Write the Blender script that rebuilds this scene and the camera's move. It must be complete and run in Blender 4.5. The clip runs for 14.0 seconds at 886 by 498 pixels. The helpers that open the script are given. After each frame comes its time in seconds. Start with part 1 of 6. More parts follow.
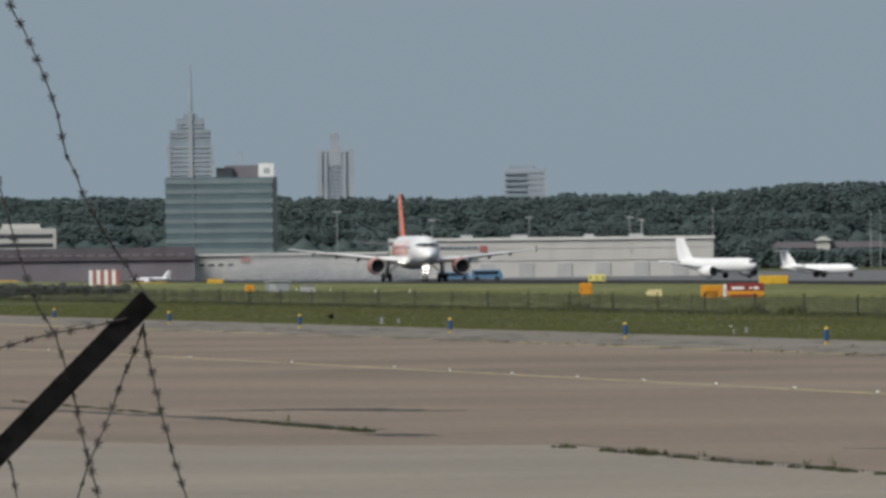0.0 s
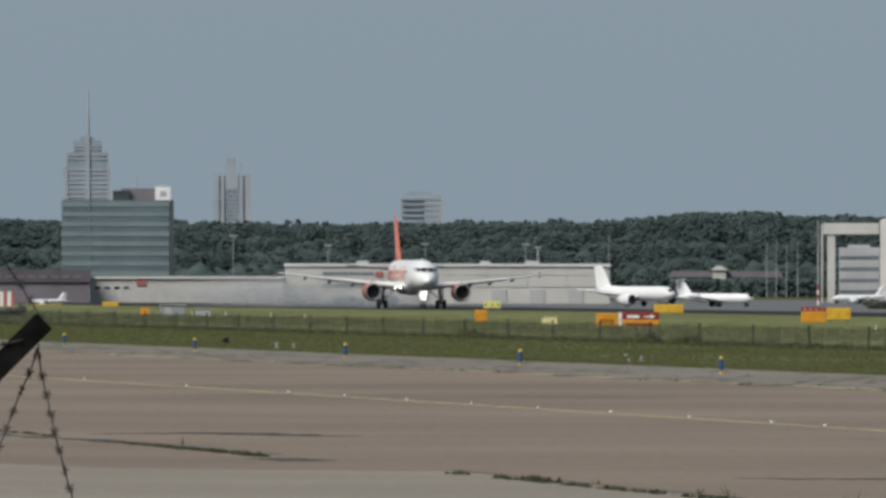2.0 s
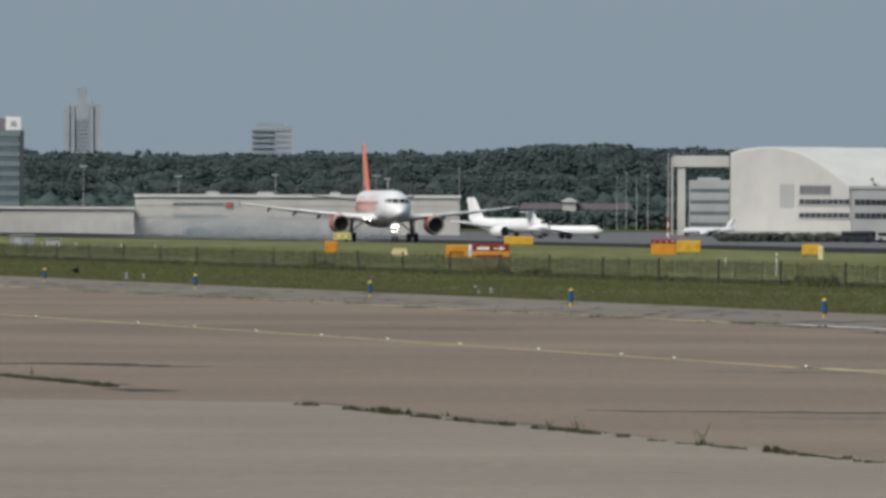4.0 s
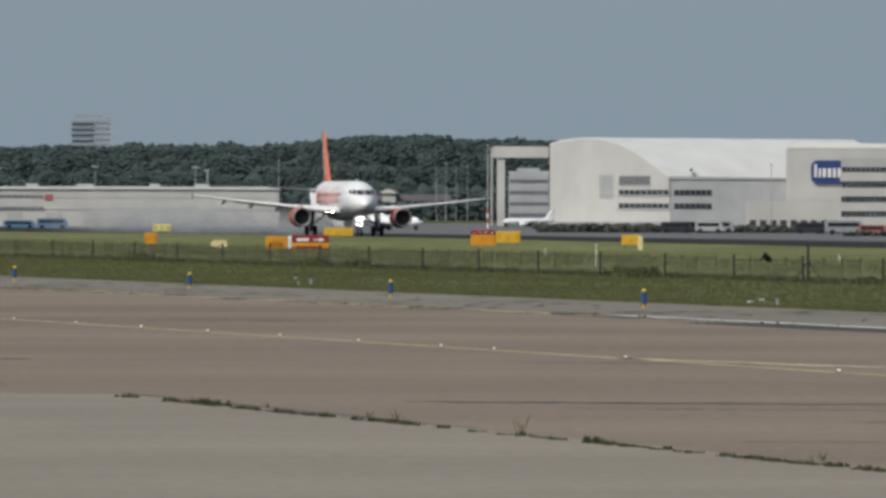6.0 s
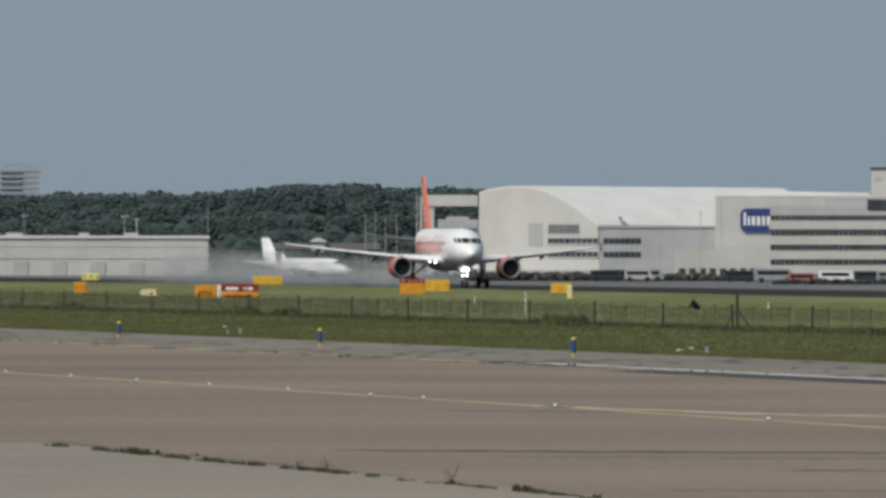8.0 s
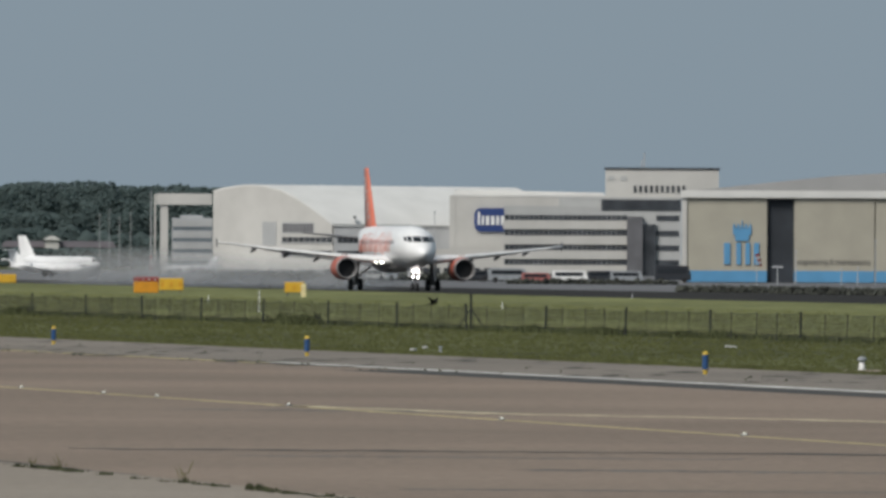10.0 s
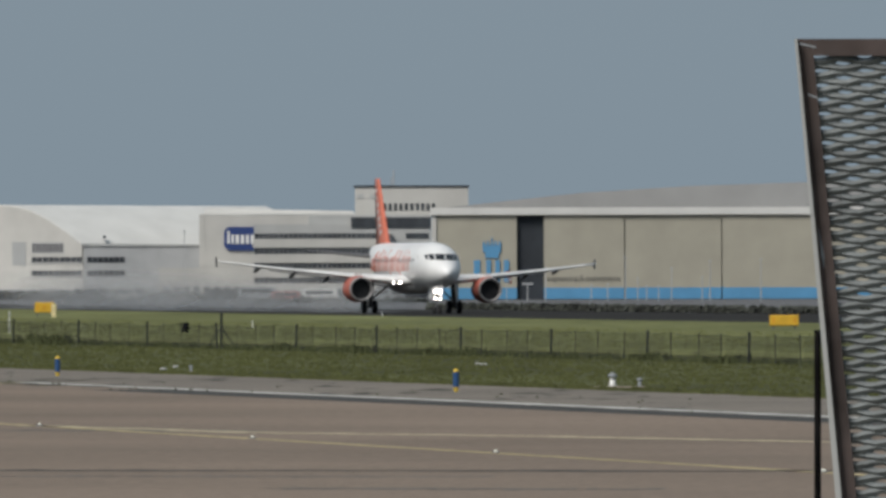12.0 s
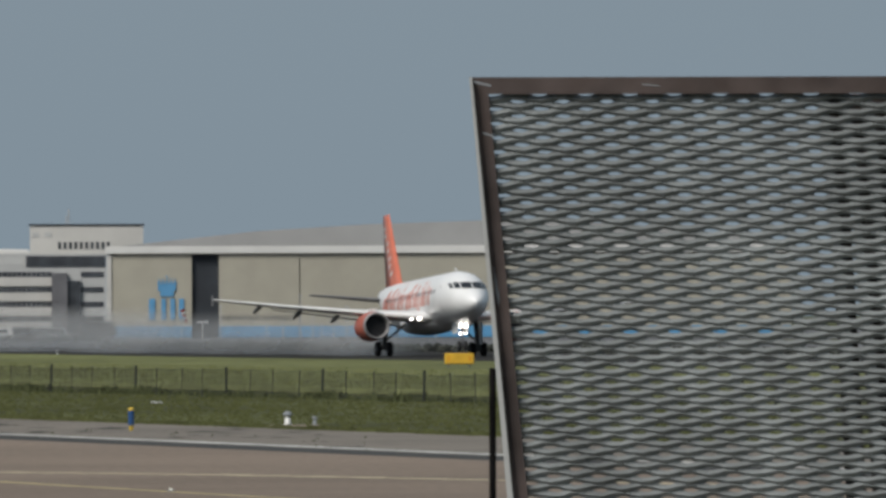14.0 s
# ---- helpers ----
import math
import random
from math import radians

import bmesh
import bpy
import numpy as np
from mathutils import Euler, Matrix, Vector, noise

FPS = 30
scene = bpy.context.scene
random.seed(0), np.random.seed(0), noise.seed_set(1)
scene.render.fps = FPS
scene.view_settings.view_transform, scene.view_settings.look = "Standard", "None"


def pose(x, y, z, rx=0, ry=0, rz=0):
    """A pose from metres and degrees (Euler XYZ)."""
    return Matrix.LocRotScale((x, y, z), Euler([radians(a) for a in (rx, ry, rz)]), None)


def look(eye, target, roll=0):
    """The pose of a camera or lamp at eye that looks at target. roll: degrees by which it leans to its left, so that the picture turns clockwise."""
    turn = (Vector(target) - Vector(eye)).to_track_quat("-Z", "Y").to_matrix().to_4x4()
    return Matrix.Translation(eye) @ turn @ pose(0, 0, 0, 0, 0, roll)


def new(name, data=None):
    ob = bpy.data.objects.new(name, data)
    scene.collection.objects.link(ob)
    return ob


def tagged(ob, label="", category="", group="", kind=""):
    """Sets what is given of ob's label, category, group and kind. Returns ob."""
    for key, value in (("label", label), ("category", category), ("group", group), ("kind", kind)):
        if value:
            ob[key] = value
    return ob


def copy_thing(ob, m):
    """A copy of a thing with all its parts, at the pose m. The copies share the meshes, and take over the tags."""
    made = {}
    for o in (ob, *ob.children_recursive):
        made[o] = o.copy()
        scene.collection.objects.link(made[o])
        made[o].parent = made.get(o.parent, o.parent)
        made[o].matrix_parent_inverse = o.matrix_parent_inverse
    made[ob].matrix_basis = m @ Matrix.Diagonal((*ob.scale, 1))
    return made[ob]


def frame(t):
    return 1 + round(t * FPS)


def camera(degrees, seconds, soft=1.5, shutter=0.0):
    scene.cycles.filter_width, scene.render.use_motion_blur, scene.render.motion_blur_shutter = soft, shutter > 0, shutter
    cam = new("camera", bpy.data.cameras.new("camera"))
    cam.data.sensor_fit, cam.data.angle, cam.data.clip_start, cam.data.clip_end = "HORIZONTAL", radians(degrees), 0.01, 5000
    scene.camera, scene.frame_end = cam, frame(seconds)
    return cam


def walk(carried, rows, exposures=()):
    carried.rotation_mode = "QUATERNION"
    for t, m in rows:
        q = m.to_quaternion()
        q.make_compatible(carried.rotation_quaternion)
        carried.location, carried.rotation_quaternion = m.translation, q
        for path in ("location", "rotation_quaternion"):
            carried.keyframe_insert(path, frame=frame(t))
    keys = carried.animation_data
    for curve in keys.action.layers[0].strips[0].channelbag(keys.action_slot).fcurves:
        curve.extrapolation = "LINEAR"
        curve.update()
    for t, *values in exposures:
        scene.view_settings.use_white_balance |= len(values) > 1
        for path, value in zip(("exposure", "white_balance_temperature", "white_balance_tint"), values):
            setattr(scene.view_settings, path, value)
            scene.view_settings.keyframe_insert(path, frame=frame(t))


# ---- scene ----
# Survey units: the camera stands at the origin, EYE metres above the field. Bearings (to the right)
# and depressions are in ticks of 1/25664 radian; bearing 1000 is due +y, the level line is 5.
EYE, TICK, LEVEL, MID = 4.2, 25664.0, 5.0, 1000.0
RUNWAY_TURN = radians(9.77)


def spot(b, d):
    """Plan position at bearing b and distance d."""
    a = (b - MID) / TICK
    return d * math.sin(a), d * math.cos(a)


def high(e, d):
    """Height at depression e and distance d."""
    return EYE - d * (e - LEVEL) / TICK


def grid(s, q):
    """Plan position s metres along the runway's direction and q metres across it."""
    c, k = math.cos(RUNWAY_TURN), math.sin(RUNWAY_TURN)
    return -k * s + c * q, c * s + k * q


def run(b, q):
    """Distance along the runway's direction at which bearing b crosses the line q."""
    return q / math.tan((b - MID) / TICK + RUNWAY_TURN)


def gaze(b, e, roll):
    x, y = spot(b, 1000)
    return look((0, 0, EYE), (x, y, high(e, 1000)), roll)


# ---- camera ----
cam = camera(3.4996, 14.0, soft=3.3)
GAZE = [
    (0, 0.0, -0.0, -0.606),
    (0.5, 34.7, -28.5, -0.292),
    (1, 19.7, -49.5, -0.086),
    (1.5, 80.6, -76.4, -0.155),
    (2, 184.3, -44.8, 0.039),
    (2.5, 276.3, -18.7, 0.050),
    (3, 380.0, 34.0, 0.135),
    (3.2, 421.1, 53.3, 0.215),
    (5.3, 507.7, 98.1, 0.247),
    (5.5, 606.0, 107.0, 0.181),
    (6, 769.1, 90.5, 0.122),
    (6.5, 756.5, 36.0, 0.174),
    (7, 808.1, 15.6, 0.183),
    (7.5, 831.1, 13.3, 0.133),
    (8, 894.1, 4.3, 0.052),
    (8.5, 1124.0, -47.2, -0.018),
    (8.7, 1170.3, -60.1, 0.003),
    (10.8, 1492.7, 57.1, 0.150),
    (11, 1518.9, 63.0, 0.041),
    (11.5, 1619.7, 5.3, -0.070),
    (12, 1807.5, -27.9, -0.122),
    (12.5, 2028.1, -53.9, -0.203),
    (13, 2182.7, -70.2, -0.259),
    (13.5, 2245.9, -79.6, -0.019),
    (14, 2382.8, -94.5, -0.161),
]
walk(cam, [(t, gaze(b, e, r)) for t, b, e, r in GAZE], [(0.0, 0.03), (6.0, 0.0), (8.5, -0.02), (11.0, -0.07), (12.5, -0.13), (14.0, -0.12)])

# ---- world and sun ----
world = bpy.data.worlds.new("overcast_sky")
scene.world = world
world.use_nodes = True
wn, wl = world.node_tree.nodes, world.node_tree.links
sky = wn.new("ShaderNodeTexSky")
sky.sky_type = "NISHITA"
sky.sun_disc = False
sky.sun_elevation = radians(43.5)
sky.sun_rotation = radians(-138)
sky.air_density, sky.dust_density, sky.ozone_density = 1.0, 1.0, 2.0
dim = wn.new("ShaderNodeVectorMath")
dim.operation = "SCALE"
dim.inputs["Scale"].default_value = 0.02
cloud = wn.new("ShaderNodeMix")
cloud.data_type = "RGBA"
cloud.inputs[0].default_value = 0.85
cloud.inputs[7].default_value = (0.268, 0.342, 0.408, 1)
wl.new(sky.outputs[0], dim.inputs[0])
wl.new(dim.outputs[0], cloud.inputs[6])
wl.new(cloud.outputs[2], wn["Background"].inputs["Color"])
wn["Background"].inputs["Strength"].default_value = 1.0
sun_data = bpy.data.lights.new("sun", "SUN")
sun_data.energy = 3.5
sun_data.angle = radians(28)
sun_data.color = (1.0, 0.95, 0.88)
sun = new("sun", sun_data)
sun.matrix_world = look((-105, -118, 150), (0, 0, 0))


# ---- materials ----
def material(name, color, rough=0.7, metal=0.0, var=0.12, scale=1.0, bump=0.0, bump_scale=8.0, spec=0.4,
             second=None, stain=0.0, stain_scale=0.05, random_piece=0.0, stretch=(1, 1, 1), through_light=0.0):
    """A surface with grain at `scale` per metre, broad stains at `stain_scale` and fine relief."""
    m = bpy.data.materials.new(name)
    m.use_nodes = True
    n, l = m.node_tree.nodes, m.node_tree.links
    b = n["Principled BSDF"]
    b.inputs["Roughness"].default_value = rough
    b.inputs["Metallic"].default_value = metal
    b.inputs["Specular IOR Level"].default_value = spec
    co = n.new("ShaderNodeTexCoord")
    mp = n.new("ShaderNodeMapping")
    mp.inputs["Scale"].default_value = stretch
    l.new(co.outputs["Object"], mp.inputs["Vector"])
    t1 = n.new("ShaderNodeTexNoise")
    t1.inputs["Scale"].default_value = scale
    t1.inputs["Detail"].default_value = 6
    l.new(mp.outputs[0], t1.inputs["Vector"])
    mix = n.new("ShaderNodeMix")
    mix.data_type = "RGBA"
    c2 = second or tuple(max(0.0, v * (1 - 2.2 * var)) for v in color)
    c1 = tuple(min(1.0, v * (1 + var)) for v in color)
    mix.inputs[6].default_value = (*c2, 1)
    mix.inputs[7].default_value = (*c1, 1)
    ramp = n.new("ShaderNodeMapRange")
    ramp.inputs[1].default_value, ramp.inputs[2].default_value = 0.3, 0.7
    l.new(t1.outputs["Fac"], ramp.inputs[0])
    l.new(ramp.outputs[0], mix.inputs[0])
    out = mix.outputs[2]
    if stain:
        t2 = n.new("ShaderNodeTexNoise")
        t2.inputs["Scale"].default_value = stain_scale
        t2.inputs["Detail"].default_value = 5
        l.new(mp.outputs[0], t2.inputs["Vector"])
        r2 = n.new("ShaderNodeMapRange")
        r2.inputs[1].default_value, r2.inputs[2].default_value = 0.35, 0.65
        r2.inputs[3].default_value, r2.inputs[4].default_value = 1 - stain, 1 + stain * 0.5
        l.new(t2.outputs["Fac"], r2.inputs[0])
        mul = n.new("ShaderNodeVectorMath")
        mul.operation = "SCALE"
        l.new(out, mul.inputs[0])
        l.new(r2.outputs[0], mul.inputs["Scale"])
        out = mul.outputs[0]
    if random_piece:
        info = n.new("ShaderNodeNewGeometry")
        r3 = n.new("ShaderNodeMapRange")
        r3.inputs[3].default_value, r3.inputs[4].default_value = 1 - random_piece, 1 + random_piece
        l.new(info.outputs["Random Per Island"], r3.inputs[0])
        mul = n.new("ShaderNodeVectorMath")
        mul.operation = "SCALE"
        l.new(out, mul.inputs[0])
        l.new(r3.outputs[0], mul.inputs["Scale"])
        out = mul.outputs[0]
    l.new(out, b.inputs["Base Color"])
    if through_light:
        tr = n.new("ShaderNodeBsdfTranslucent")
        ms = n.new("ShaderNodeMixShader")
        ms.inputs[0].default_value = through_light
        l.new(out, tr.inputs[0])
        l.new(b.outputs[0], ms.inputs[1])
        l.new(tr.outputs[0], ms.inputs[2])
        l.new(ms.outputs[0], n["Material Output"].inputs["Surface"])
    if bump:
        t3 = n.new("ShaderNodeTexNoise")
        t3.inputs["Scale"].default_value = bump_scale
        l.new(co.outputs["Object"], t3.inputs["Vector"])
        bp = n.new("ShaderNodeBump")
        bp.inputs["Strength"].default_value = bump
        bp.inputs["Distance"].default_value = 0.05
        l.new(t3.outputs["Fac"], bp.inputs["Height"])
        l.new(bp.outputs[0], b.inputs["Normal"])
    return m


def glowing(name, color, strength):
    m = bpy.data.materials.new(name)
    m.use_nodes = True
    b = m.node_tree.nodes["Principled BSDF"]
    b.inputs["Base Color"].default_value = (*color, 1)
    b.inputs["Emission Color"].default_value = (*color, 1)
    b.inputs["Emission Strength"].default_value = strength
    return m


GRASS = material("mown_grass", (0.092, 0.098, 0.042), 0.95, var=0.12, scale=0.9, stain=0.35, stain_scale=0.06, bump=0.8, bump_scale=3, spec=0.1, stretch=(1, 0.35, 1))
FAR_GRASS = material("dry_mown_grass", (0.172, 0.182, 0.078), 0.95, var=0.16, scale=0.5, stain=0.25, stain_scale=0.03, bump=0.8, bump_scale=3, spec=0.1, stretch=(1, 0.35, 1))
ASPHALT = material("weathered_apron_asphalt", (0.233, 0.182, 0.143), 0.9, var=0.13, scale=3.0, stain=0.18, stain_scale=0.035, bump=0.3, bump_scale=30, spec=0.25)
CONCRETE = material("pale_concrete_slab", (0.266, 0.230, 0.190), 0.9, var=0.10, scale=3.0, stain=0.14, stain_scale=0.05, bump=0.3, bump_scale=30, spec=0.25)
SHOULDER = material("grey_shoulder_asphalt", (0.208, 0.183, 0.156), 0.9, var=0.1, scale=1.2, stain=0.15, stain_scale=0.05, bump=0.3, bump_scale=30, spec=0.25)
TAR = material("dark_tar", (0.05, 0.047, 0.043), 0.85, var=0.2, scale=1.0)
RUNWAY = material("dark_runway_asphalt", (0.040, 0.039, 0.038), 1.0, var=0.12, scale=0.4, stain=0.2, stain_scale=0.03, spec=0.04)
FAR_APRON = material("far_apron_concrete", (0.135, 0.135, 0.14), 0.9, var=0.1, scale=0.2, stain=0.2, stain_scale=0.02)
YELLOW_LINE = material("worn_yellow_paint", (0.47, 0.39, 0.20), 0.8, var=0.25, scale=1.3, stain=0.25, stain_scale=0.2)
PALE_LINE = material("worn_pale_paint", (0.55, 0.48, 0.32), 0.8, var=0.25, scale=1.3, stain=0.25, stain_scale=0.2)
WHITE_LINE = material("worn_white_paint", (0.52, 0.51, 0.48), 0.8, var=0.2, scale=1.3, stain=0.3, stain_scale=0.2)
WHITE_PAINT = material("white_aircraft_paint", (0.80, 0.80, 0.80), 0.3, var=0.03, scale=0.6, stain=0.05, stain_scale=0.2, spec=0.5)
GREY_PAINT = material("light_grey_wing_paint", (0.68, 0.68, 0.68), 0.4, var=0.06, scale=0.8, stain=0.1, stain_scale=0.3)
ORANGE_PAINT = material("orange_aircraft_paint", (0.61, 0.17, 0.105), 0.35, var=0.05, scale=0.8, spec=0.5)
# cowl colour, darker and duller than the orange of the fin
COWL_RED = material("dull_red_cowl", (0.43, 0.125, 0.09), 0.4, var=0.06, scale=0.8, spec=0.4)
BARE_METAL = material("dull_metal_lip", (0.34, 0.33, 0.33), 0.5, 0.5, var=0.06, scale=2)
DARK_METAL = material("dark_fan_metal", (0.014, 0.014, 0.016), 0.6, 0.2, var=0.2, scale=3)
GEAR_METAL = material("grey_gear_metal", (0.16, 0.16, 0.17), 0.5, 0.3, var=0.15, scale=4)
RUBBER = material("black_tyre_rubber", (0.022, 0.022, 0.023), 0.85, var=0.2, scale=6)
GLASS_DARK = material("dark_cockpit_glass", (0.02, 0.023, 0.028), 0.12, var=0.1, scale=2, spec=0.6)
LAMP = glowing("lit_landing_lamp", (1.0, 0.95, 0.88), 14)
WHITE_CLAD = material("white_hangar_cladding", (0.50, 0.49, 0.465), 0.7, var=0.04, scale=0.25, stain=0.06, stain_scale=0.05)
WHITE_ROOF = material("white_membrane_roof", (0.62, 0.615, 0.595), 0.6, var=0.03, scale=0.2, stain=0.05, stain_scale=0.05)
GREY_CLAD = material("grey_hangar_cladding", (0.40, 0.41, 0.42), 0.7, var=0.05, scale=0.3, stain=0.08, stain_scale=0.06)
PALE_CLAD = material("pale_grey_cladding", (0.42, 0.425, 0.42), 0.75, var=0.05, scale=0.3, stain=0.08, stain_scale=0.06)
BEIGE_CLAD = material("beige_hangar_door", (0.365, 0.345, 0.285), 0.75, var=0.04, scale=0.3, stain=0.06, stain_scale=0.05)
BLUE_CLAD = material("sky_blue_band", (0.09, 0.27, 0.47), 0.7, var=0.05, scale=0.4)
DARK_GAP = material("unlit_interior_panel", (0.03, 0.036, 0.045), 0.8, var=0.15, scale=0.3)
STRIP_GLASS = material("dark_window_strip", (0.055, 0.06, 0.068), 0.25, var=0.25, scale=0.3, spec=0.6)
LETTER_GREY = material("faded_grey_lettering", (0.19, 0.185, 0.17), 0.8, var=0.08, scale=0.6)
TEAL_GLASS = material("teal_office_glass", (0.12, 0.165, 0.185), 0.3, var=0.12, scale=0.15, spec=0.5)
TEAL_BAND = material("teal_spandrel_band", (0.18, 0.225, 0.24), 0.5, var=0.08, scale=0.2)
BROWN_CLAD = material("plum_brown_cladding", (0.115, 0.10, 0.115), 0.8, var=0.15, scale=0.2)
# both tower colours are drawn toward the sky tone as distance haze
TOWER_STONE = material("hazed_tower_concrete", (0.33, 0.365, 0.415), 0.8, var=0.06, scale=0.1, stain=0.08, stain_scale=0.03)
TOWER_GLASS = material("hazed_tower_glass", (0.265, 0.315, 0.375), 0.4, var=0.1, scale=0.1, spec=0.5)
ROOF_GREY = material("weathered_grey_roof", (0.275, 0.275, 0.275), 0.85, var=0.06, scale=0.15, stain=0.1, stain_scale=0.03)
NAVY = material("navy_sign_blue", (0.025, 0.05, 0.17), 0.5, var=0.06, scale=0.5)
SIGN_WHITE = material("white_sign_panel", (0.75, 0.75, 0.74), 0.5, var=0.04, scale=0.8)
SIGN_YELLOW = material("yellow_sign_face", (0.64, 0.38, 0.035), 0.5, var=0.08, scale=1.5)
SIGN_ORANGE = material("amber_sign_face", (0.62, 0.27, 0.02), 0.5, var=0.08, scale=1.5)
SIGN_LEMON = material("pale_lemon_sign_face", (0.66, 0.60, 0.20), 0.5, var=0.08, scale=1.5)
SIGN_RED = material("red_sign_face", (0.23, 0.028, 0.026), 0.5, var=0.08, scale=1.5)
CREAM = material("cream_painted_metal", (0.72, 0.62, 0.34), 0.6, var=0.06, scale=1.5)
MARK_BLUE = material("blue_marker_plastic", (0.022, 0.075, 0.20), 0.5, var=0.1, scale=5)
MARK_YELLOW = material("yellow_marker_plastic", (0.65, 0.45, 0.06), 0.5, var=0.1, scale=5)
FENCE_DARK = material("dark_green_fence_metal", (0.03, 0.034, 0.03), 0.7, 0.2, var=0.15, scale=6)
WEED = material("weed_leaves", (0.058, 0.066, 0.034), 0.9, var=0.35, scale=4, spec=0.15, random_piece=0.35)
FENCE_WEED = material("fence_weed_leaves", (0.085, 0.096, 0.046), 0.9, var=0.3, scale=4, spec=0.15, random_piece=0.3)
DRY_WEED = material("dry_weed_stalks", (0.12, 0.12, 0.045), 0.9, var=0.3, scale=4, spec=0.15, random_piece=0.35)
# foliage lightened and blued: the distance haze sits in this colour
FOLIAGE = material("hazed_summer_foliage", (0.182, 0.240, 0.234), 0.95, var=0.12, scale=0.12, spec=0.03, random_piece=0.10, through_light=0.65)
BARK = material("grey_bark", (0.075, 0.07, 0.06), 0.95, var=0.2, scale=1)
GALV = material("galvanised_mesh_steel", (0.24, 0.258, 0.262), 0.6, 0.1, var=0.12, scale=12, stain=0.18, stain_scale=3, random_piece=0.08)
RUST = material("rust_brown_angle_steel", (0.052, 0.038, 0.034), 0.8, 0.1, var=0.3, scale=18, stain=0.4, stain_scale=7, second=(0.088, 0.068, 0.064))
BLACK_STEEL = material("black_painted_angle_steel", (0.010, 0.0095, 0.0095), 0.95, 0.0, var=0.3, scale=14, spec=0.08)
WIRE = material("dull_barbed_wire", (0.06, 0.055, 0.055), 0.7, 0.4, var=0.3, scale=30)
FEATHER = material("black_feathers", (0.010, 0.010, 0.012), 0.9, var=0.2, scale=12, spec=0.08)
RED_PAINT = material("red_paint", (0.5, 0.05, 0.035), 0.5, var=0.08, scale=2)
# red for far things, its saturation lowered to hold the haze
MUTED_RED = material("haze_muted_red", (0.36, 0.12, 0.11), 0.7, var=0.1, scale=2)
SHED_DOOR = material("off_white_shed_door", (0.46, 0.455, 0.44), 0.7, var=0.05, scale=0.3)
LILAC_CLAD = material("lilac_grey_cladding", (0.175, 0.16, 0.18), 0.8, var=0.08, scale=0.2)
# window colour made paler, with distance haze mixed into it
HAZY_GLASS = material("hazed_pale_glass", (0.17, 0.20, 0.22), 0.4, var=0.15, scale=0.2)
GREY_BOX = material("grey_cabinet_paint", (0.27, 0.29, 0.31), 0.6, var=0.08, scale=1)


# ---- mesh helpers ----
def mesh_from(name, bm, mat, smooth=False):
    me = bpy.data.meshes.new(name)
    bmesh.ops.recalc_face_normals(bm, faces=bm.faces)
    bm.to_mesh(me)
    bm.free()
    for mm in (mat if isinstance(mat, (list, tuple)) else [mat]):
        me.materials.append(mm)
    if smooth:
        me.shade_smooth()
    return me


def part(name, bm, mat, parent, label="", smooth=False, m=None):
    """Links bm as one mesh object under a thing or a part."""
    ob = new(name, mesh_from(name, bm, mat, smooth))
    ob.parent = parent
    if m is not None:
        ob.matrix_basis = m
    if label:
        tagged(ob, label)
    return ob


def piece(name, me, parent, m, label=""):
    """One more object on a shared mesh."""
    ob = new(name, me)
    ob.parent = parent
    ob.matrix_basis = m
    if label:
        tagged(ob, label)
    return ob


def thing(name, m, label, category, group="", kind=""):
    ob = new(name)
    ob.empty_display_size = 0.3
    ob.matrix_basis = m
    return tagged(ob, label, category, group, kind)


def box(x0, x1, y0, y1, z0, z1, bevel=0.0, bm=None):
    bm = bm or bmesh.new()
    v = [bm.verts.new((x, y, z)) for z in (z0, z1) for y in (y0, y1) for x in (x0, x1)]
    f = [(0, 2, 3, 1), (4, 5, 7, 6), (0, 1, 5, 4), (2, 6, 7, 3), (0, 4, 6, 2), (1, 3, 7, 5)]
    faces = [bm.faces.new([v[i] for i in q]) for q in f]
    if bevel:
        es = list({e for fc in faces for e in fc.edges})
        bmesh.ops.bevel(bm, geom=es, offset=bevel, segments=1, affect="EDGES")
    return bm


def prism(points, y0, y1, bm=None):
    """A solid from an outline in x, z, from y0 to y1."""
    bm = bm or bmesh.new()
    a = [bm.verts.new((x, y0, z)) for x, z in points]
    b = [bm.verts.new((x, y1, z)) for x, z in points]
    bm.faces.new(a)
    bm.faces.new(b[::-1])
    for i in range(len(a)):
        j = (i + 1) % len(a)
        bm.faces.new((a[i], b[i], b[j], a[j]))
    return bm


def slab(points, z0, z1, bm=None):
    """A solid from an outline in x, y, from z0 to z1."""
    bm = bm or bmesh.new()
    a = [bm.verts.new((x, y, z0)) for x, y in points]
    b = [bm.verts.new((x, y, z1)) for x, y in points]
    bm.faces.new(a[::-1])
    bm.faces.new(b)
    for i in range(len(a)):
        j = (i + 1) % len(a)
        bm.faces.new((a[i], a[j], b[j], b[i]))
    return bm


def tube(p, q, r0, r1=None, n=10, bm=None):
    """A closed round bar from p to q."""
    bm = bm or bmesh.new()
    r1 = r0 if r1 is None else r1
    p, q = Vector(p), Vector(q)
    w = (q - p).normalized()
    u = w.cross(Vector((0, 0, 1)) if abs(w.z) < 0.9 else Vector((1, 0, 0))).normalized()
    v = w.cross(u)
    ring = []
    for c, r in ((p, r0), (q, r1)):
        ring.append([bm.verts.new(c + u * (r * math.cos(2 * math.pi * i / n)) + v * (r * math.sin(2 * math.pi * i / n))) for i in range(n)])
    for i in range(n):
        j = (i + 1) % n
        bm.faces.new((ring[0][i], ring[0][j], ring[1][j], ring[1][i]))
    bm.faces.new(ring[0][::-1])
    bm.faces.new(ring[1])
    return bm


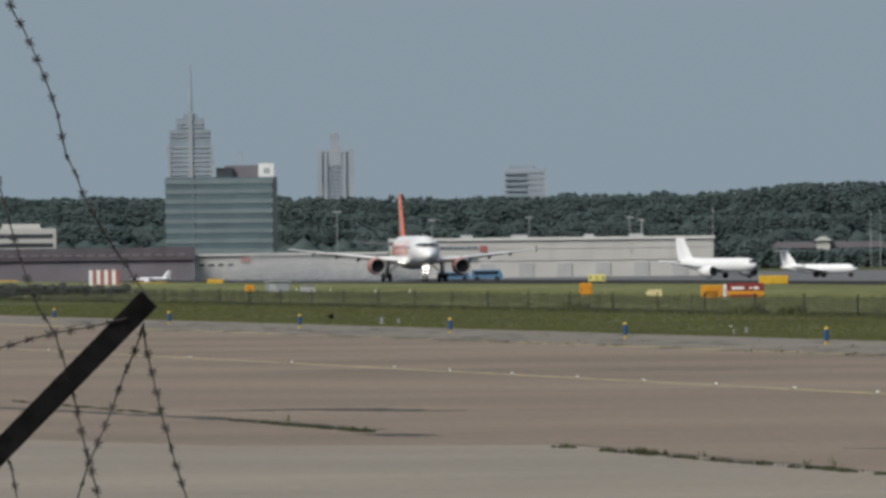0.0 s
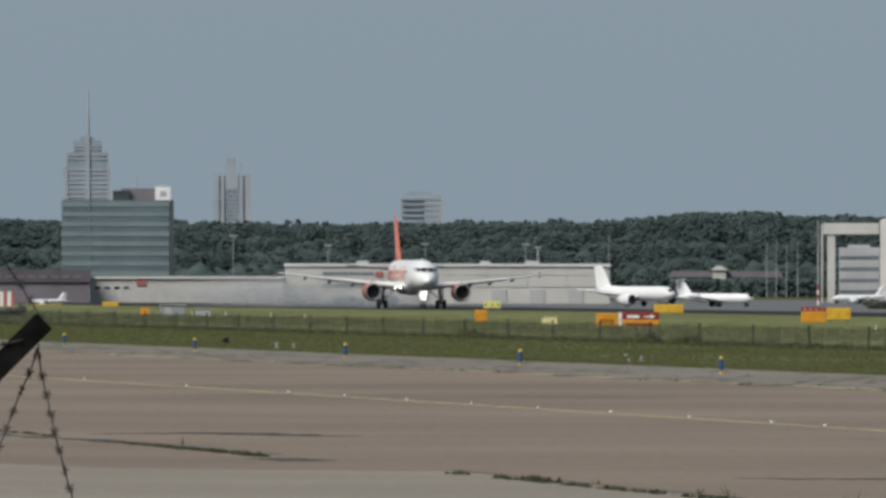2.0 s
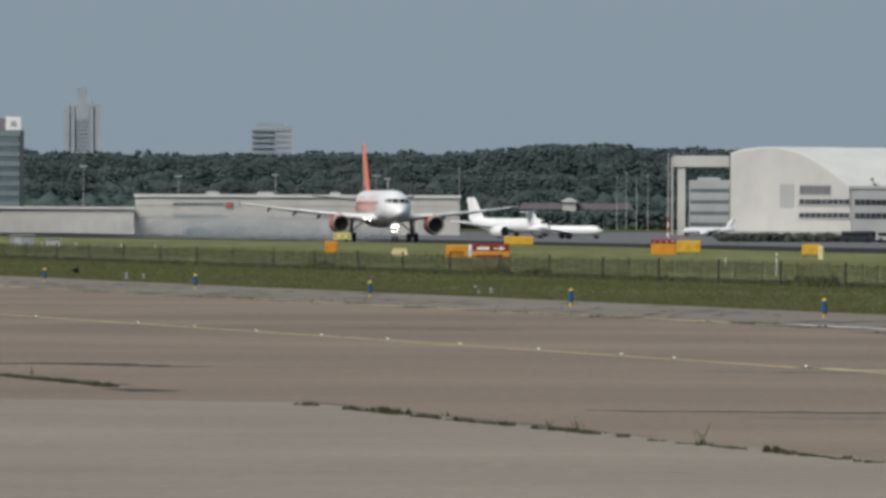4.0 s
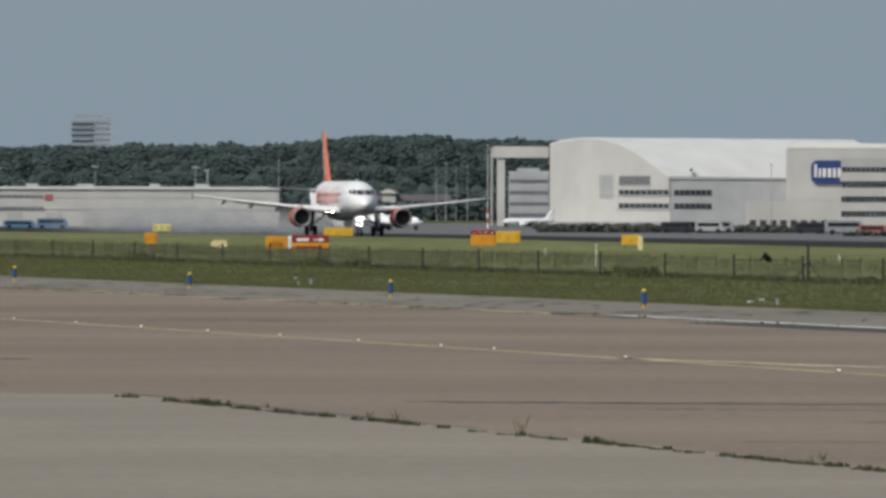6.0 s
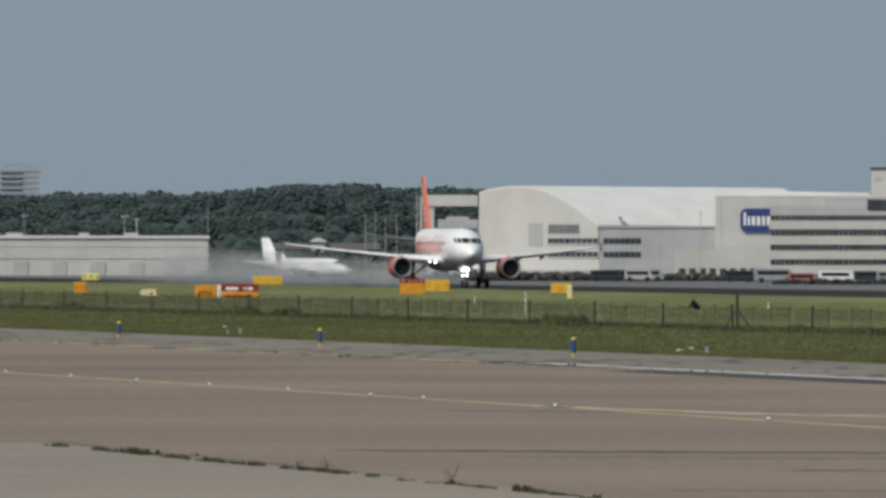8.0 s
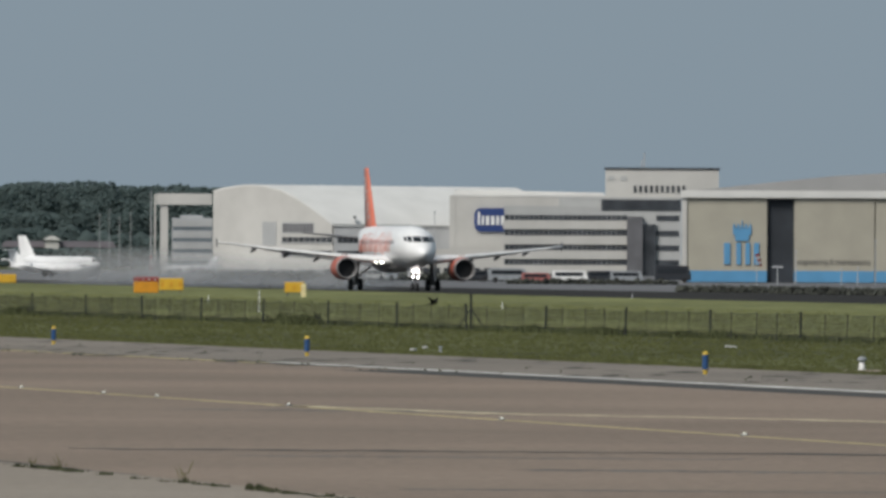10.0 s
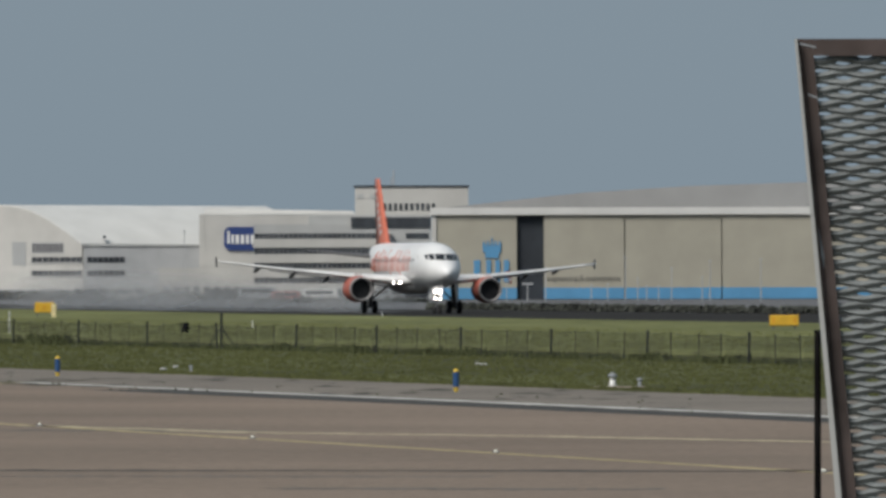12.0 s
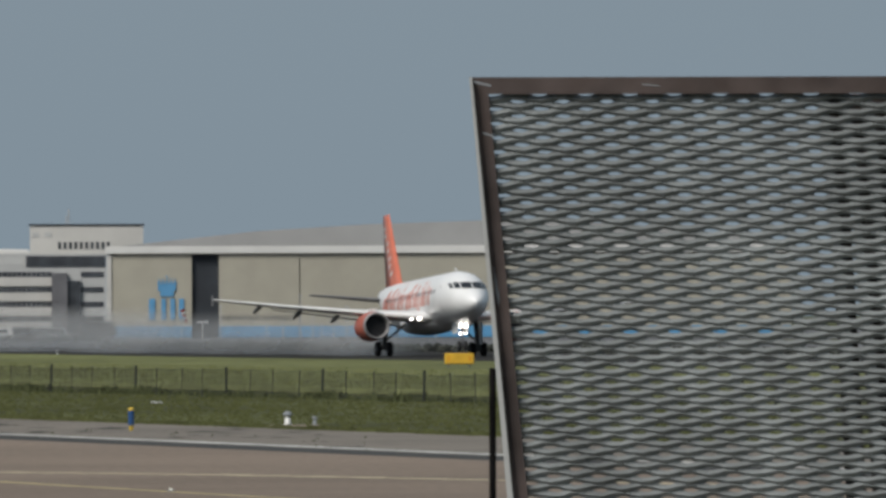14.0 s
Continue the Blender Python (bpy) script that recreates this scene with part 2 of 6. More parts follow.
def cable(points, r, n=6):
    """One continuous round strand along a bent line in the x, z plane."""
    ps = [Vector(p) for p in points]
    rings = []
    for i, p in enumerate(ps):
        w = (ps[min(i + 1, len(ps) - 1)] - ps[max(i - 1, 0)]).normalized()
        u = Vector((0, 1, 0))
        v = w.cross(u).normalized()
        rings.append([tuple(p + u * (r * math.cos(2 * math.pi * k / n)) + v * (r * math.sin(2 * math.pi * k / n))) for k in range(n)])
    return loft(rings)


def loft(rings, bm=None, cap=True):
    """A skin through rings of equally many points."""
    bm = bm or bmesh.new()
    vs = [[bm.verts.new(p) for p in r] for r in rings]
    n = len(vs[0])
    for a, b in zip(vs, vs[1:]):
        for i in range(n):
            j = (i + 1) % n
            bm.faces.new((a[i], a[j], b[j], b[i]))
    if cap:
        bm.faces.new(vs[0][::-1])
        bm.faces.new(vs[-1])
    return bm


def facing(b, d, z=0.0):
    """Pose of a thing at bearing b and distance d whose local x runs to the right as seen from the field's edge."""
    x, y = spot(b, d)
    return pose(x, y, z, 0, 0, -math.degrees((b - MID) / TICK))


# ---- ground ----
RUNWAY_TOP = 0.17


def strip(name, q0, q1, s0, s1, mat, z, label, category, thick=0.02, kind="structure"):
    pts = [grid(s0, q0), grid(s0, q1), grid(s1, q1), grid(s1, q0)]
    ob = new(name, mesh_from(name, slab(pts, z - thick, z), mat))
    return tagged(ob, label, category, kind=kind)


def make_ground():
    bm = bmesh.new()
    bmesh.ops.create_grid(bm, x_segments=8, y_segments=8, size=6000)
    ob = new("ground", mesh_from("ground", bm, GRASS))
    ob.location.z = -0.03
    tagged(ob, "flat green airfield grass reaching to the horizon", "ground", kind="structure")
    # the strip swells gently towards the runway, higher in the middle distance
    stations = ((300, 0.40), (900, 0.40), (1060, 0.43), (1200, 0.54), (1370, 0.66), (1500, 0.66), (1640, 0.50), (1900, 0.42), (3200, 0.42))
    profile = []
    for s, crest in stations:
        row = []
        for q, z in ((150, 0.0), (150.4, 0.25), (196, 0.25), (208, 0.25 + 0.5 * (crest - 0.25)), (217, crest), (220.5, crest), (220.9, 0.0)):
            row.append((*grid(s, q), z))
        profile.append(row)
    tagged(new("dry_grass", mesh_from("dry_grass", loft(profile), FAR_GRASS)), "paler mown grass strip beside the runway", "grass", kind="structure")
    strip("dry_grass", 279, 284, 300, 3600, FAR_GRASS, -0.012, "narrow mown grass strip beyond the runway", "grass", 0.012)
    strip("far_taxiway", 284, 420, 300, 2400, FAR_APRON, 0.0, "grey concrete taxiway beyond the runway", "taxiway")
    strip("apron", -60, 91, 20, 2600, ASPHALT, 0.0, "weathered brown-grey asphalt taxiway with faint stains", "taxiway")
    strip("shoulder", 91.0, 105, 60, 2600, SHOULDER, 0.0, "grey taxiway shoulder beside the grass edge", "shoulder")
    pts = [grid(20, 43.7), grid(run(200, 43.5), 43.5), grid(run(-404, 36.7), 36.7), grid(run(-1200, 30), 30), grid(2000, 20), grid(2000, -60), grid(20, -60)]
    tagged(new("concrete_apron", mesh_from("concrete_apron", slab(pts, 0.0, 0.005), CONCRETE)), "pale weathered concrete apron slab", "apron", kind="structure")
    strip("runway", 221, 279, 60, 3600, RUNWAY, RUNWAY_TOP, "dark asphalt runway seen almost edge-on", "runway", 0.2)
    pts = [spot(-2200, 1950), spot(3800, 1750), spot(3800, 2700), spot(-2200, 2700)]
    tagged(new("far_apron", mesh_from("far_apron", slab(pts, -0.01, 0.012), FAR_APRON)), "grey concrete apron in front of the far hangars", "apron", kind="structure")


make_ground()


# ---- the taking-off airliner ----
NOSE = -16.1          # local y of the nose; the origin lies on the runway between the main wheels


def ring(y, cz, w, h, n=28):
    return [(w * math.cos(2 * math.pi * i / n), y, cz + h * math.sin(2 * math.pi * i / n)) for i in range(n)]


def wing_section(x, y_le, chord, z, thick, n=9):
    """A closed aerofoil outline at span position x."""
    up, low = [], []
    for i in range(n):
        u = i / (n - 1)
        t = thick * chord * 2.9 * (math.sqrt(u) * 0.5 - 0.21 * u - 0.29 * u * u)
        up.append((x, y_le + u * chord, z + t * 1.1))
        low.append((x, y_le + u * chord, z - t * 0.7))
    return up + low[-2:0:-1]


STATIONS = [(0.0, 3.35, 0.05, 0.05), (0.25, 3.37, 0.42, 0.40), (0.7, 3.42, 0.78, 0.74), (1.4, 3.52, 1.14, 1.10), (2.2, 3.66, 1.44, 1.45),
                (3.2, 3.82, 1.70, 1.76), (4.4, 3.92, 1.88, 1.96), (6.0, 3.96, 1.975, 2.07), (12, 3.96, 1.975, 2.07), (21, 3.96, 1.975, 2.07),
                (24, 4.10, 1.90, 1.94), (27, 4.45, 1.58, 1.58), (30, 4.86, 1.08, 1.10), (32.6, 5.20, 0.55, 0.58), (33.8, 5.36, 0.22, 0.25)]


def nose_y(x, z):
    """Local y at which the nose skin passes through x, z."""
    lo, hi = 0.0, 6.0
    ss, cs, ws, hs = zip(*STATIONS)
    for _ in range(30):
        m = (lo + hi) / 2
        c, w, h = (np.interp(m, ss, v) for v in (cs, ws, hs))
        if (x / w) ** 2 + ((z - c) / h) ** 2 > 1:
            lo = m
        else:
            hi = m
    return NOSE + hi


def fuselage_rings():
    return [ring(NOSE + s, cz, w, h) for s, cz, w, h in STATIONS]


def skin_x(z, cz=3.96, w=1.975, h=2.07):
    return w * math.sqrt(max(0.0, 1 - ((z - cz) / h) ** 2))


def wheel_meshes(r, w):
    tyre = bmesh.new()
    prof = [(-w / 2, r * 0.55), (-w / 2, r * 0.88), (-w * 0.32, r), (w * 0.32, r), (w / 2, r * 0.88), (w / 2, r * 0.55)]
    n = 20
    rows = [[tyre.verts.new((x, rr * math.cos(2 * math.pi * i / n), rr * math.sin(2 * math.pi * i / n))) for x, rr in prof] for i in range(n)]
    for i in range(n):
        a, b = rows[i], rows[(i + 1) % n]
        for k in range(len(prof) - 1):
            tyre.faces.new((a[k], a[k + 1], b[k + 1], b[k]))
    rim = tube((-w * 0.42, 0, 0), (w * 0.42, 0, 0), r * 0.56, n=16)
    return mesh_from("tyre", tyre, RUBBER, True), mesh_from("rim", rim, GEAR_METAL)


def add_wheel(plane, x, y, r, tyre, rim):
    hub = new("wheel", rim)
    hub.parent = plane
    hub.matrix_basis = pose(x, y, r)
    piece("tyre", tyre, hub, Matrix(), "black rubber tyre")


def airliner():
    plane = thing("airliner", Matrix(), "white twin-engine airliner with orange fin and engines on the runway", "airplane")
    hull = part("fuselage", loft(fuselage_rings()), WHITE_PAINT, plane, "white tubular fuselage", True)
    # belly fairing
    rings = [ring(y, 2.45, w, h, 20) for y, w, h in ((-6.6, 0.5, 0.3), (-5.4, 1.5, 0.72), (-3, 1.95, 0.92), (1.5, 1.98, 0.95), (4, 1.6, 0.8), (5.6, 0.5, 0.3))]
    part("belly_fairing", loft(rings), WHITE_PAINT, plane, "white wing root fairing", True)
    # cockpit panes laid on the nose
    for x0, x1, z0, z1 in ((-0.80, -0.05, 4.48, 5.00), (0.05, 0.80, 4.48, 5.00), (-1.22, -0.88, 4.50, 5.00), (0.88, 1.22, 4.50, 5.00), (-1.46, -1.30, 4.54, 4.94), (1.30, 1.46, 4.54, 4.94)):
        bm = bmesh.new()
        rows = []
        for k in range(4):
            z = z0 + (z1 - z0) * k / 3
            rows.append([(x0 + (x1 - x0) * i / 4, nose_y(x0 + (x1 - x0) * i / 4, z), z) for i in range(5)])
        top = [[bm.verts.new((x, y - 0.05, z + 0.02)) for x, y, z in r] for r in rows]
        low = [[bm.verts.new((x * 0.98, y + 0.06, z - 0.03)) for x, y, z in r] for r in rows]
        for g in (top, low):
            for a, b in zip(g, g[1:]):
                for i in range(4):
                    bm.faces.new((a[i], a[i + 1], b[i + 1], b[i]))
        rim = [top[0], [r[-1] for r in top], top[-1][::-1], [r[0] for r in top][::-1]]
        rim2 = [low[0], [r[-1] for r in low], low[-1][::-1], [r[0] for r in low][::-1]]
        for a, b in zip(rim, rim2):
            for i in range(len(a) - 1):
                bm.faces.new((a[i], b[i], b[i + 1], a[i + 1]))
        part("cockpit_window", bm, GLASS_DARK, hull, "dark cockpit pane")
    # cabin windows
    win = mesh_from("cabin_window", box(-0.012, 0.012, -0.11, 0.11, -0.15, 0.15), GEAR_METAL)
    for side in (-1, 1):
        for i in range(34):
            y = NOSE + 6.2 + 0.53 * i
            piece("cabin_window", win, hull, pose(side * (skin_x(4.45) - 0.004), y, 4.45, 0, side * -13, 0))
        for y in (NOSE + 4.9, NOSE + 25.4):
            part("cabin_door", box(-0.015, 0.015, -0.40, 0.40, 3.3, 4.9, 0.01), WHITE_PAINT, hull, m=pose(side * (skin_x(4.9) if y < 0 else skin_x(4.9) * 0.8), y, 0))
        # large slanted lettering-like strokes in orange, as plain bars
        y = NOSE + 8.3
        k = 0
        while y < NOSE + 24.5:
            tall = (1.35, 1.75, 1.2, 1.9)[k % 4]
            wide = (0.42, 0.24, 0.5, 0.28, 0.34)[k % 5]
            z0 = 3.5 - (0.5 if k in (4, 9) else 0)
            bm = bmesh.new()
            cols = []
            for zz in np.linspace(z0, z0 + tall, 7):
                off = (zz - z0) * 0.22
                xx = side * (skin_x(zz) + 0.012)
                cols.append([bm.verts.new((xx, y + off * -1, zz)), bm.verts.new((xx, y + wide - off, zz))])
            inner = [[bm.verts.new((v.co.x - side * 0.03, v.co.y, v.co.z)) for v in c] for c in cols]
            for a, b in zip(cols, cols[1:]):
                bm.faces.new((a[0], a[1], b[1], b[0]))
            for a, b in zip(inner, inner[1:]):
                bm.faces.new((a[0], b[0], b[1], a[1]))
            for c, d in ((cols, inner),):
                for a, b, e, f in zip(c, c[1:], d, d[1:]):
                    bm.faces.new((a[0], b[0], f[0], e[0]))
                    bm.faces.new((a[1], e[1], f[1], b[1]))
            part("marking_bar", bm, ORANGE_PAINT, hull, "orange painted bar")
            y += wide + (0.42 if k % 3 else 0.75)
            k += 1
    # wings
    for side in (-1, 1):
        stat = [(0.6, -7.0, 7.4, 2.55, 0.15), (1.98, -6.2, 6.6, 2.62, 0.15), (6.4, -3.85, 4.0, 3.05, 0.12), (11.5, -1.2, 2.9, 3.58, 0.11), (15.6, 0.9, 1.95, 4.08, 0.10), (16.95, 1.65, 1.55, 4.26, 0.09)]
        wing = part("wing", loft([wing_section(side * x, y, c, z, t) for x, y, c, z, t in stat]), GREY_PAINT, plane, "light grey swept wing", True)
        part("wingtip_fence", prism([(side * 16.95, 3.8), (side * 16.99, 3.8), (side * 17.03, 4.65), (side * 16.99, 4.65)], 2.4, 3.1), GEAR_METAL, wing, "dark grey wingtip fence")
        # flap track fairings under the trailing edge
        for x, y, z in ((7.6, -0.1, 2.95), (10.4, 1.0, 3.3), (13.4, 2.0, 3.75)):
            part("flap_fairing", loft([ring(y - 1.0, z, 0.05, 0.06, 10), ring(y, z - 0.1, 0.16, 0.2, 10), ring(y + 1.3, z - 0.3, 0.14, 0.17, 10), ring(y + 2.2, z - 0.42, 0.05, 0.06, 10)]), GEAR_METAL, wing, "dark flap track fairing", True, pose(side * x, 0, 0))
        part("flap", loft([wing_section(side * x, y, c, z, 0.1) for x, y, c, z in ((2.2, 0.3, 1.5, 2.2), (6.3, 0.1, 1.3, 2.75), (12.4, 1.5, 0.8, 3.5))]), GREY_PAINT, wing, "grey lowered flap", True)
        # engine: nacelle, lip, fan, spinner
        ex, ez = side * 5.75, 1.92
        sec = [(-8.05, 1.05), (-7.2, 1.14), (-6.0, 1.16), (-4.9, 1.07), (-4.1, 0.92)]
        nac = loft([ring(y, 0, r, r * 1.01, 28) for y, r in sec], cap=False)
        eng = part("engine", nac, COWL_RED, plane, "dull red-orange engine nacelle", True, pose(ex, 1.9, ez))
        lip = loft([ring(y, 0, r, r, 28) for y, r in ((-8.0, 1.07), (-8.22, 1.03), (-8.28, 0.97), (-8.2, 0.91), (-7.6, 0.87))], cap=False)
        part("inlet_lip", lip, BARE_METAL, eng, "bare metal inlet lip", True)
        part("fan_duct", loft([ring(y, 0, r, r, 28) for y, r in ((-7.6, 0.87), (-7.2, 0.86), (-7.19, 0.05))], cap=True), DARK_METAL, eng, "dark fan face")
        part("exhaust_nozzle", loft([ring(y, 0, r, r, 24) for y, r in ((-4.4, 0.9), (-3.2, 0.55), (-3.0, 0.5))]), GEAR_METAL, eng, "grey exhaust nozzle", True)
        part("pylon", prism([(ex - 0.2, 2.85), (ex + 0.2, 2.85), (ex + 0.2, 3.3), (ex - 0.2, 3.3)], -5.3, -1.6), GREY_PAINT, plane, "grey engine pylon")
        # tailplane, with the shade of its underside put in as dark grey
        part("tailplane", loft([wing_section(side * x, y, c, z, 0.1) for x, y, c, z in ((0.3, 11.6, 4.0, 4.75), (1.2, 12.3, 3.4, 4.82), (6.22, 15.2, 1.4, 5.3))]), GEAR_METAL, plane, "tailplane coloured dark grey for its shaded underside", True)
        # main gear
        gx = side * 3.795
        part("gear_leg", tube((gx, -0.1, 0.6), (gx - side * 0.25, -0.2, 2.9), 0.17, 0.2, 12), GEAR_METAL, plane, "grey main gear strut")
        part("gear_brace", tube((gx - side * 0.1, -0.1, 1.2), (gx - side * 1.75, -0.2, 2.55), 0.09, n=8), GEAR_METAL, plane, "grey gear side brace")
        part("gear_axle", tube((gx - 0.6, 0, 0.58), (gx + 0.6, 0, 0.58), 0.09, n=8), GEAR_METAL, plane)
        part("gear_door", box(gx + side * 0.22 - 0.03, gx + side * 0.22 + 0.03, -0.6, 0.6, 0.95, 2.75, 0.02), WHITE_PAINT, plane, "white gear door")
        # wing root landing lamps
        for i in (0, 1) if side < 0 else ():
            part("landing_lamp", loft([ring(-7.18 + 0.5 * i, 0, r, r, 14) for r in (0.02, 0.085 - 0.025 * i)] + [ring(-7.0 + 0.5 * i, 0, 0.08 - 0.025 * i, 0.08 - 0.025 * i, 14)]), LAMP, wing, "lit landing lamp", True, pose(side * (2.25 + 0.5 * i), 1.3, 2.5 - 0.02 * i))
    tyre, rim = wheel_meshes(0.58, 0.40)
    for x in (-4.26, -3.33, 3.33, 4.26):
        add_wheel(plane, x, 0, 0.58, tyre, rim)
    ntyre, nrim = wheel_meshes(0.38, 0.22)
    ny = NOSE + 5.07
    for x in (-0.26, 0.26):
        add_wheel(plane, x, ny, 0.38, ntyre, nrim)
    part("nose_strut", tube((0, ny, 0.38), (0, ny + 0.15, 2.3), 0.09, 0.13, 10), GEAR_METAL, plane, "grey nose gear strut")
    part("nose_axle", tube((-0.3, ny, 0.38), (0.3, ny, 0.38), 0.06, n=8), GEAR_METAL, plane)
    for side in (-1, 1):
        part("nose_gear_door", box(side * 0.42 - 0.02, side * 0.42 + 0.02, ny - 0.2, ny + 1.6, 1.35, 2.15, 0.01), WHITE_PAINT, plane, "white nose gear door")
        part("taxi_lamp", loft([ring(ny - 0.34, 0, 0.02, 0.02, 14), ring(ny - 0.34, 0, 0.11, 0.115, 14), ring(ny - 0.15, 0, 0.09, 0.09, 14)]), LAMP, plane, "lit take-off lamp", True, pose(side * 0.2, 0, 1.72))
        part("runway_turnoff_lamp", loft([ring(ny - 0.3, 0, 0.01, 0.01, 10), ring(ny - 0.3, 0, 0.07, 0.07, 10), ring(ny - 0.15, 0, 0.05, 0.05, 10)]), LAMP, plane, "small lit lamp", True, pose(side * 0.22, 0, 1.12))
    # fin with a paler stroke pattern
    fin = part("fin", loft([[(x * t, y, z) for x, y in ((0, y0), (0.14, y0 + 0.25 * c), (0.16, y0 + 0.5 * c), (0, y0 + c), (-0.16, y0 + 0.5 * c), (-0.14, y0 + 0.25 * c))]
                      for y0, c, z, t in ((8.4, 7.6, 5.6, 1.3), (10.2, 6.0, 6.2, 1.15), (14.4, 2.6, 11.42, 0.7), (14.7, 2.2, 11.75, 0.4))]), ORANGE_PAINT, plane, "orange fin", True)
    for side in (-1, 1):
        for k in range(7):
            z = 7.0 + 0.6 * k
            y = 11.3 + 0.76 * (z - 6.2) + 0.9 + (0.25 if k % 2 else 0)
            part("fin_bar", box(-0.012, 0.012, 0, 0.75 - 0.06 * k, 0, 0.26, 0.0), WHITE_PAINT, fin, "white painted bar", m=pose(side * (0.20 - 0.014 * k), y, z, 0, 0, 0) @ pose(0, 0, 0, -28, 0, 0))
    part("antenna", prism([(-0.02, 6.0), (0.02, 6.0), (0.02, 6.35), (-0.02, 6.35)], NOSE + 7, NOSE + 7.35), GREY_PAINT, plane)
    # the struts stand extended, so the body rides high over the wheels
    for ob in plane.children:
        if not ob.name.startswith(("wheel", "gear_", "nose_")):
            ob.matrix_basis = Matrix.Translation((0, 0, 0.2)) @ ob.matrix_basis
    return plane


AIRLINER = airliner()


# ---- far buildings ----
GREY_DARK = material("dark_grey_sign_stroke", (0.13, 0.13, 0.14), 0.6, var=0.1, scale=0.5)
class Plot:
    """A building site: local x to the right, y away, z up; bearings and depressions turn into metres."""

    def __init__(self, name, b0, b1, d, label, category, kind=""):
        self.bm, self.d = (b0 + b1) / 2, d
        self.ob = thing(name, facing(self.bm, d), label, category, kind=kind)

    def x(self, b):
        return (b - self.bm) * self.d / TICK

    def z(self, e):
        return high(e, self.d)

    def block(self, name, b0, b1, e0, e1, mat, y0=0.0, y1=20.0, label="", parent=None):
        z1 = 0.0 if e1 is None else self.z(e1)
        return part(name, box(self.x(b0), self.x(b1), y0, y1, z1, self.z(e0)), mat, parent or self.ob, label)


def long_hangar():
    p = Plot("cargo_hangar", -95, 479, 2300, "long low white cargo hangar with a flat roof", "hangar")
    p.block("wall", -95, 479, -14, None, WHITE_CLAD, 0, 40)
    p.block("roof", -97, 481, -19, -14, WHITE_ROOF, -0.4, 40.4, "white flat roof edge")
    for i in range(8):
        b = -92 + i * 71
        p.block("cladding_panel", b, b + 70.2, -12, 1, WHITE_CLAD, -0.10, 0.02)
        p.block("cladding_panel", b, b + 70.2, 2.2, 22, WHITE_CLAD, -0.12, 0.02)
    for i in range(8):
        b = -70 + i * 68
        p.block("dock_door", b, b + 26, 27, None, PALE_CLAD, -0.15, 0.02, "grey loading door")
    for b, w in ((30, 22), (120, 30), (250, 18), (330, 26)):
        p.block("roof_vent", b, b + w, -24, -19, GREY_CLAD, 12, 16, "grey rooftop vent")
    for e in (-2, 19):
        for i in range(8):
            p.block("window", -28 + 11.4 * i, -18 + 11.4 * i, e - 2, e + 3, HAZY_GLASS, -0.2, 0.02)
    p.block("red_emblem", 65, 78, -5, 6, MUTED_RED, -0.25, 0.0, "red emblem without lettering")
    q = Plot("freight_shed", -439, -97, 2280, "low white freight shed with a flat roof", "shed")
    q.block("wall", -439, -97, 8, None, WHITE_CLAD, 0, 30)
    q.block("roof", -441, -97, 4, 8, WHITE_ROOF, -0.4, 30, "white roof edge")
    for i in range(14):
        b = -432 + i * 24
        q.block("loading_door", b, b + 15, 27, None, SHED_DOOR, -0.04, 0.02)
    for b in (-432, -415, -398, -381):
        q.block("window", b, b + 10, 22, 26, STRIP_GLASS, -0.1, 0.05)
    q.block("wall_sign", -358, -341, 4, 20, MUTED_RED, -0.2, 0.0, "red square sign without lettering")
    r = Plot("brown_terminal", -1000, -441, 2250, "long plum-brown low building with a dark roof", "building")
    r.block("wall", -1000, -441, 14, None, LILAC_CLAD, 0, 30, "lilac-grey lower wall")
    r.block("upper_band", -1003, -439, -8, 14, BROWN_CLAD, -0.4, 30.5, "dark plum upper band")
    for i in range(27):
        b = -990 + i * 20
        r.block("window", b, b + 13, 3, 7, LILAC_CLAD, -0.5, -0.35)
    w = Plot("white_office", -900, -684, 2600, "white low-rise office with dark window strips", "building")
    w.block("wall", -900, -684, -44, None, WHITE_CLAD, 0, 14)
    w.block("penthouse", -780, -712, -52, -44, WHITE_CLAD, 3, 10)
    for e in (-34, -18, -2):
        w.block("window_strip", -898, -690, e, e + 7, STRIP_GLASS, -0.1, 0.1)


def glass_office():
    p = Plot("glass_office", -490, -301, 2700, "dark teal glass office block with horizontal bands", "office")
    p.block("core", -490, -301, -131, None, TEAL_GLASS, 0, 20)
    for i in range(9):
        e = -128 + i * 17.5
        p.block("spandrel", -491, -300, e, e + 8.5, TEAL_BAND, -0.15, 20.1)
        for j in range(18):
            b = -489 + j * 10.4
            p.block("glass_pane", b, b + 9.8, e + 9, e + 17, TEAL_GLASS, -0.05, 0.05)
    p.block("mullion", -442, -440, -131, None, TEAL_BAND, -0.25, 0.1)
    p.block("rooftop_plant", -385, -325, -152, -131, LILAC_CLAD, 4, 14, "grey rooftop plant room")
    p.block("rooftop_unit", -400, -370, -148, -131, STRIP_GLASS, 3, 5, "dark rooftop unit")
    p.block("white_sign_box", -325, -298, -155, -131, SIGN_WHITE, 2, 5, "white rooftop sign box")
    p.block("sign_mark", -316, -306, -147, -138, GREY_CLAD, 1.9, 2.0)
    p.block("stair_tower", -301, -292, -131, None, WHITE_CLAD, 4, 10, "white stair tower")
    part("mast", tube((p.x(-356), 8, p.z(-152)), (p.x(-356), 8, p.z(-176)), 0.15, n=6), GREY_CLAD, p.ob)


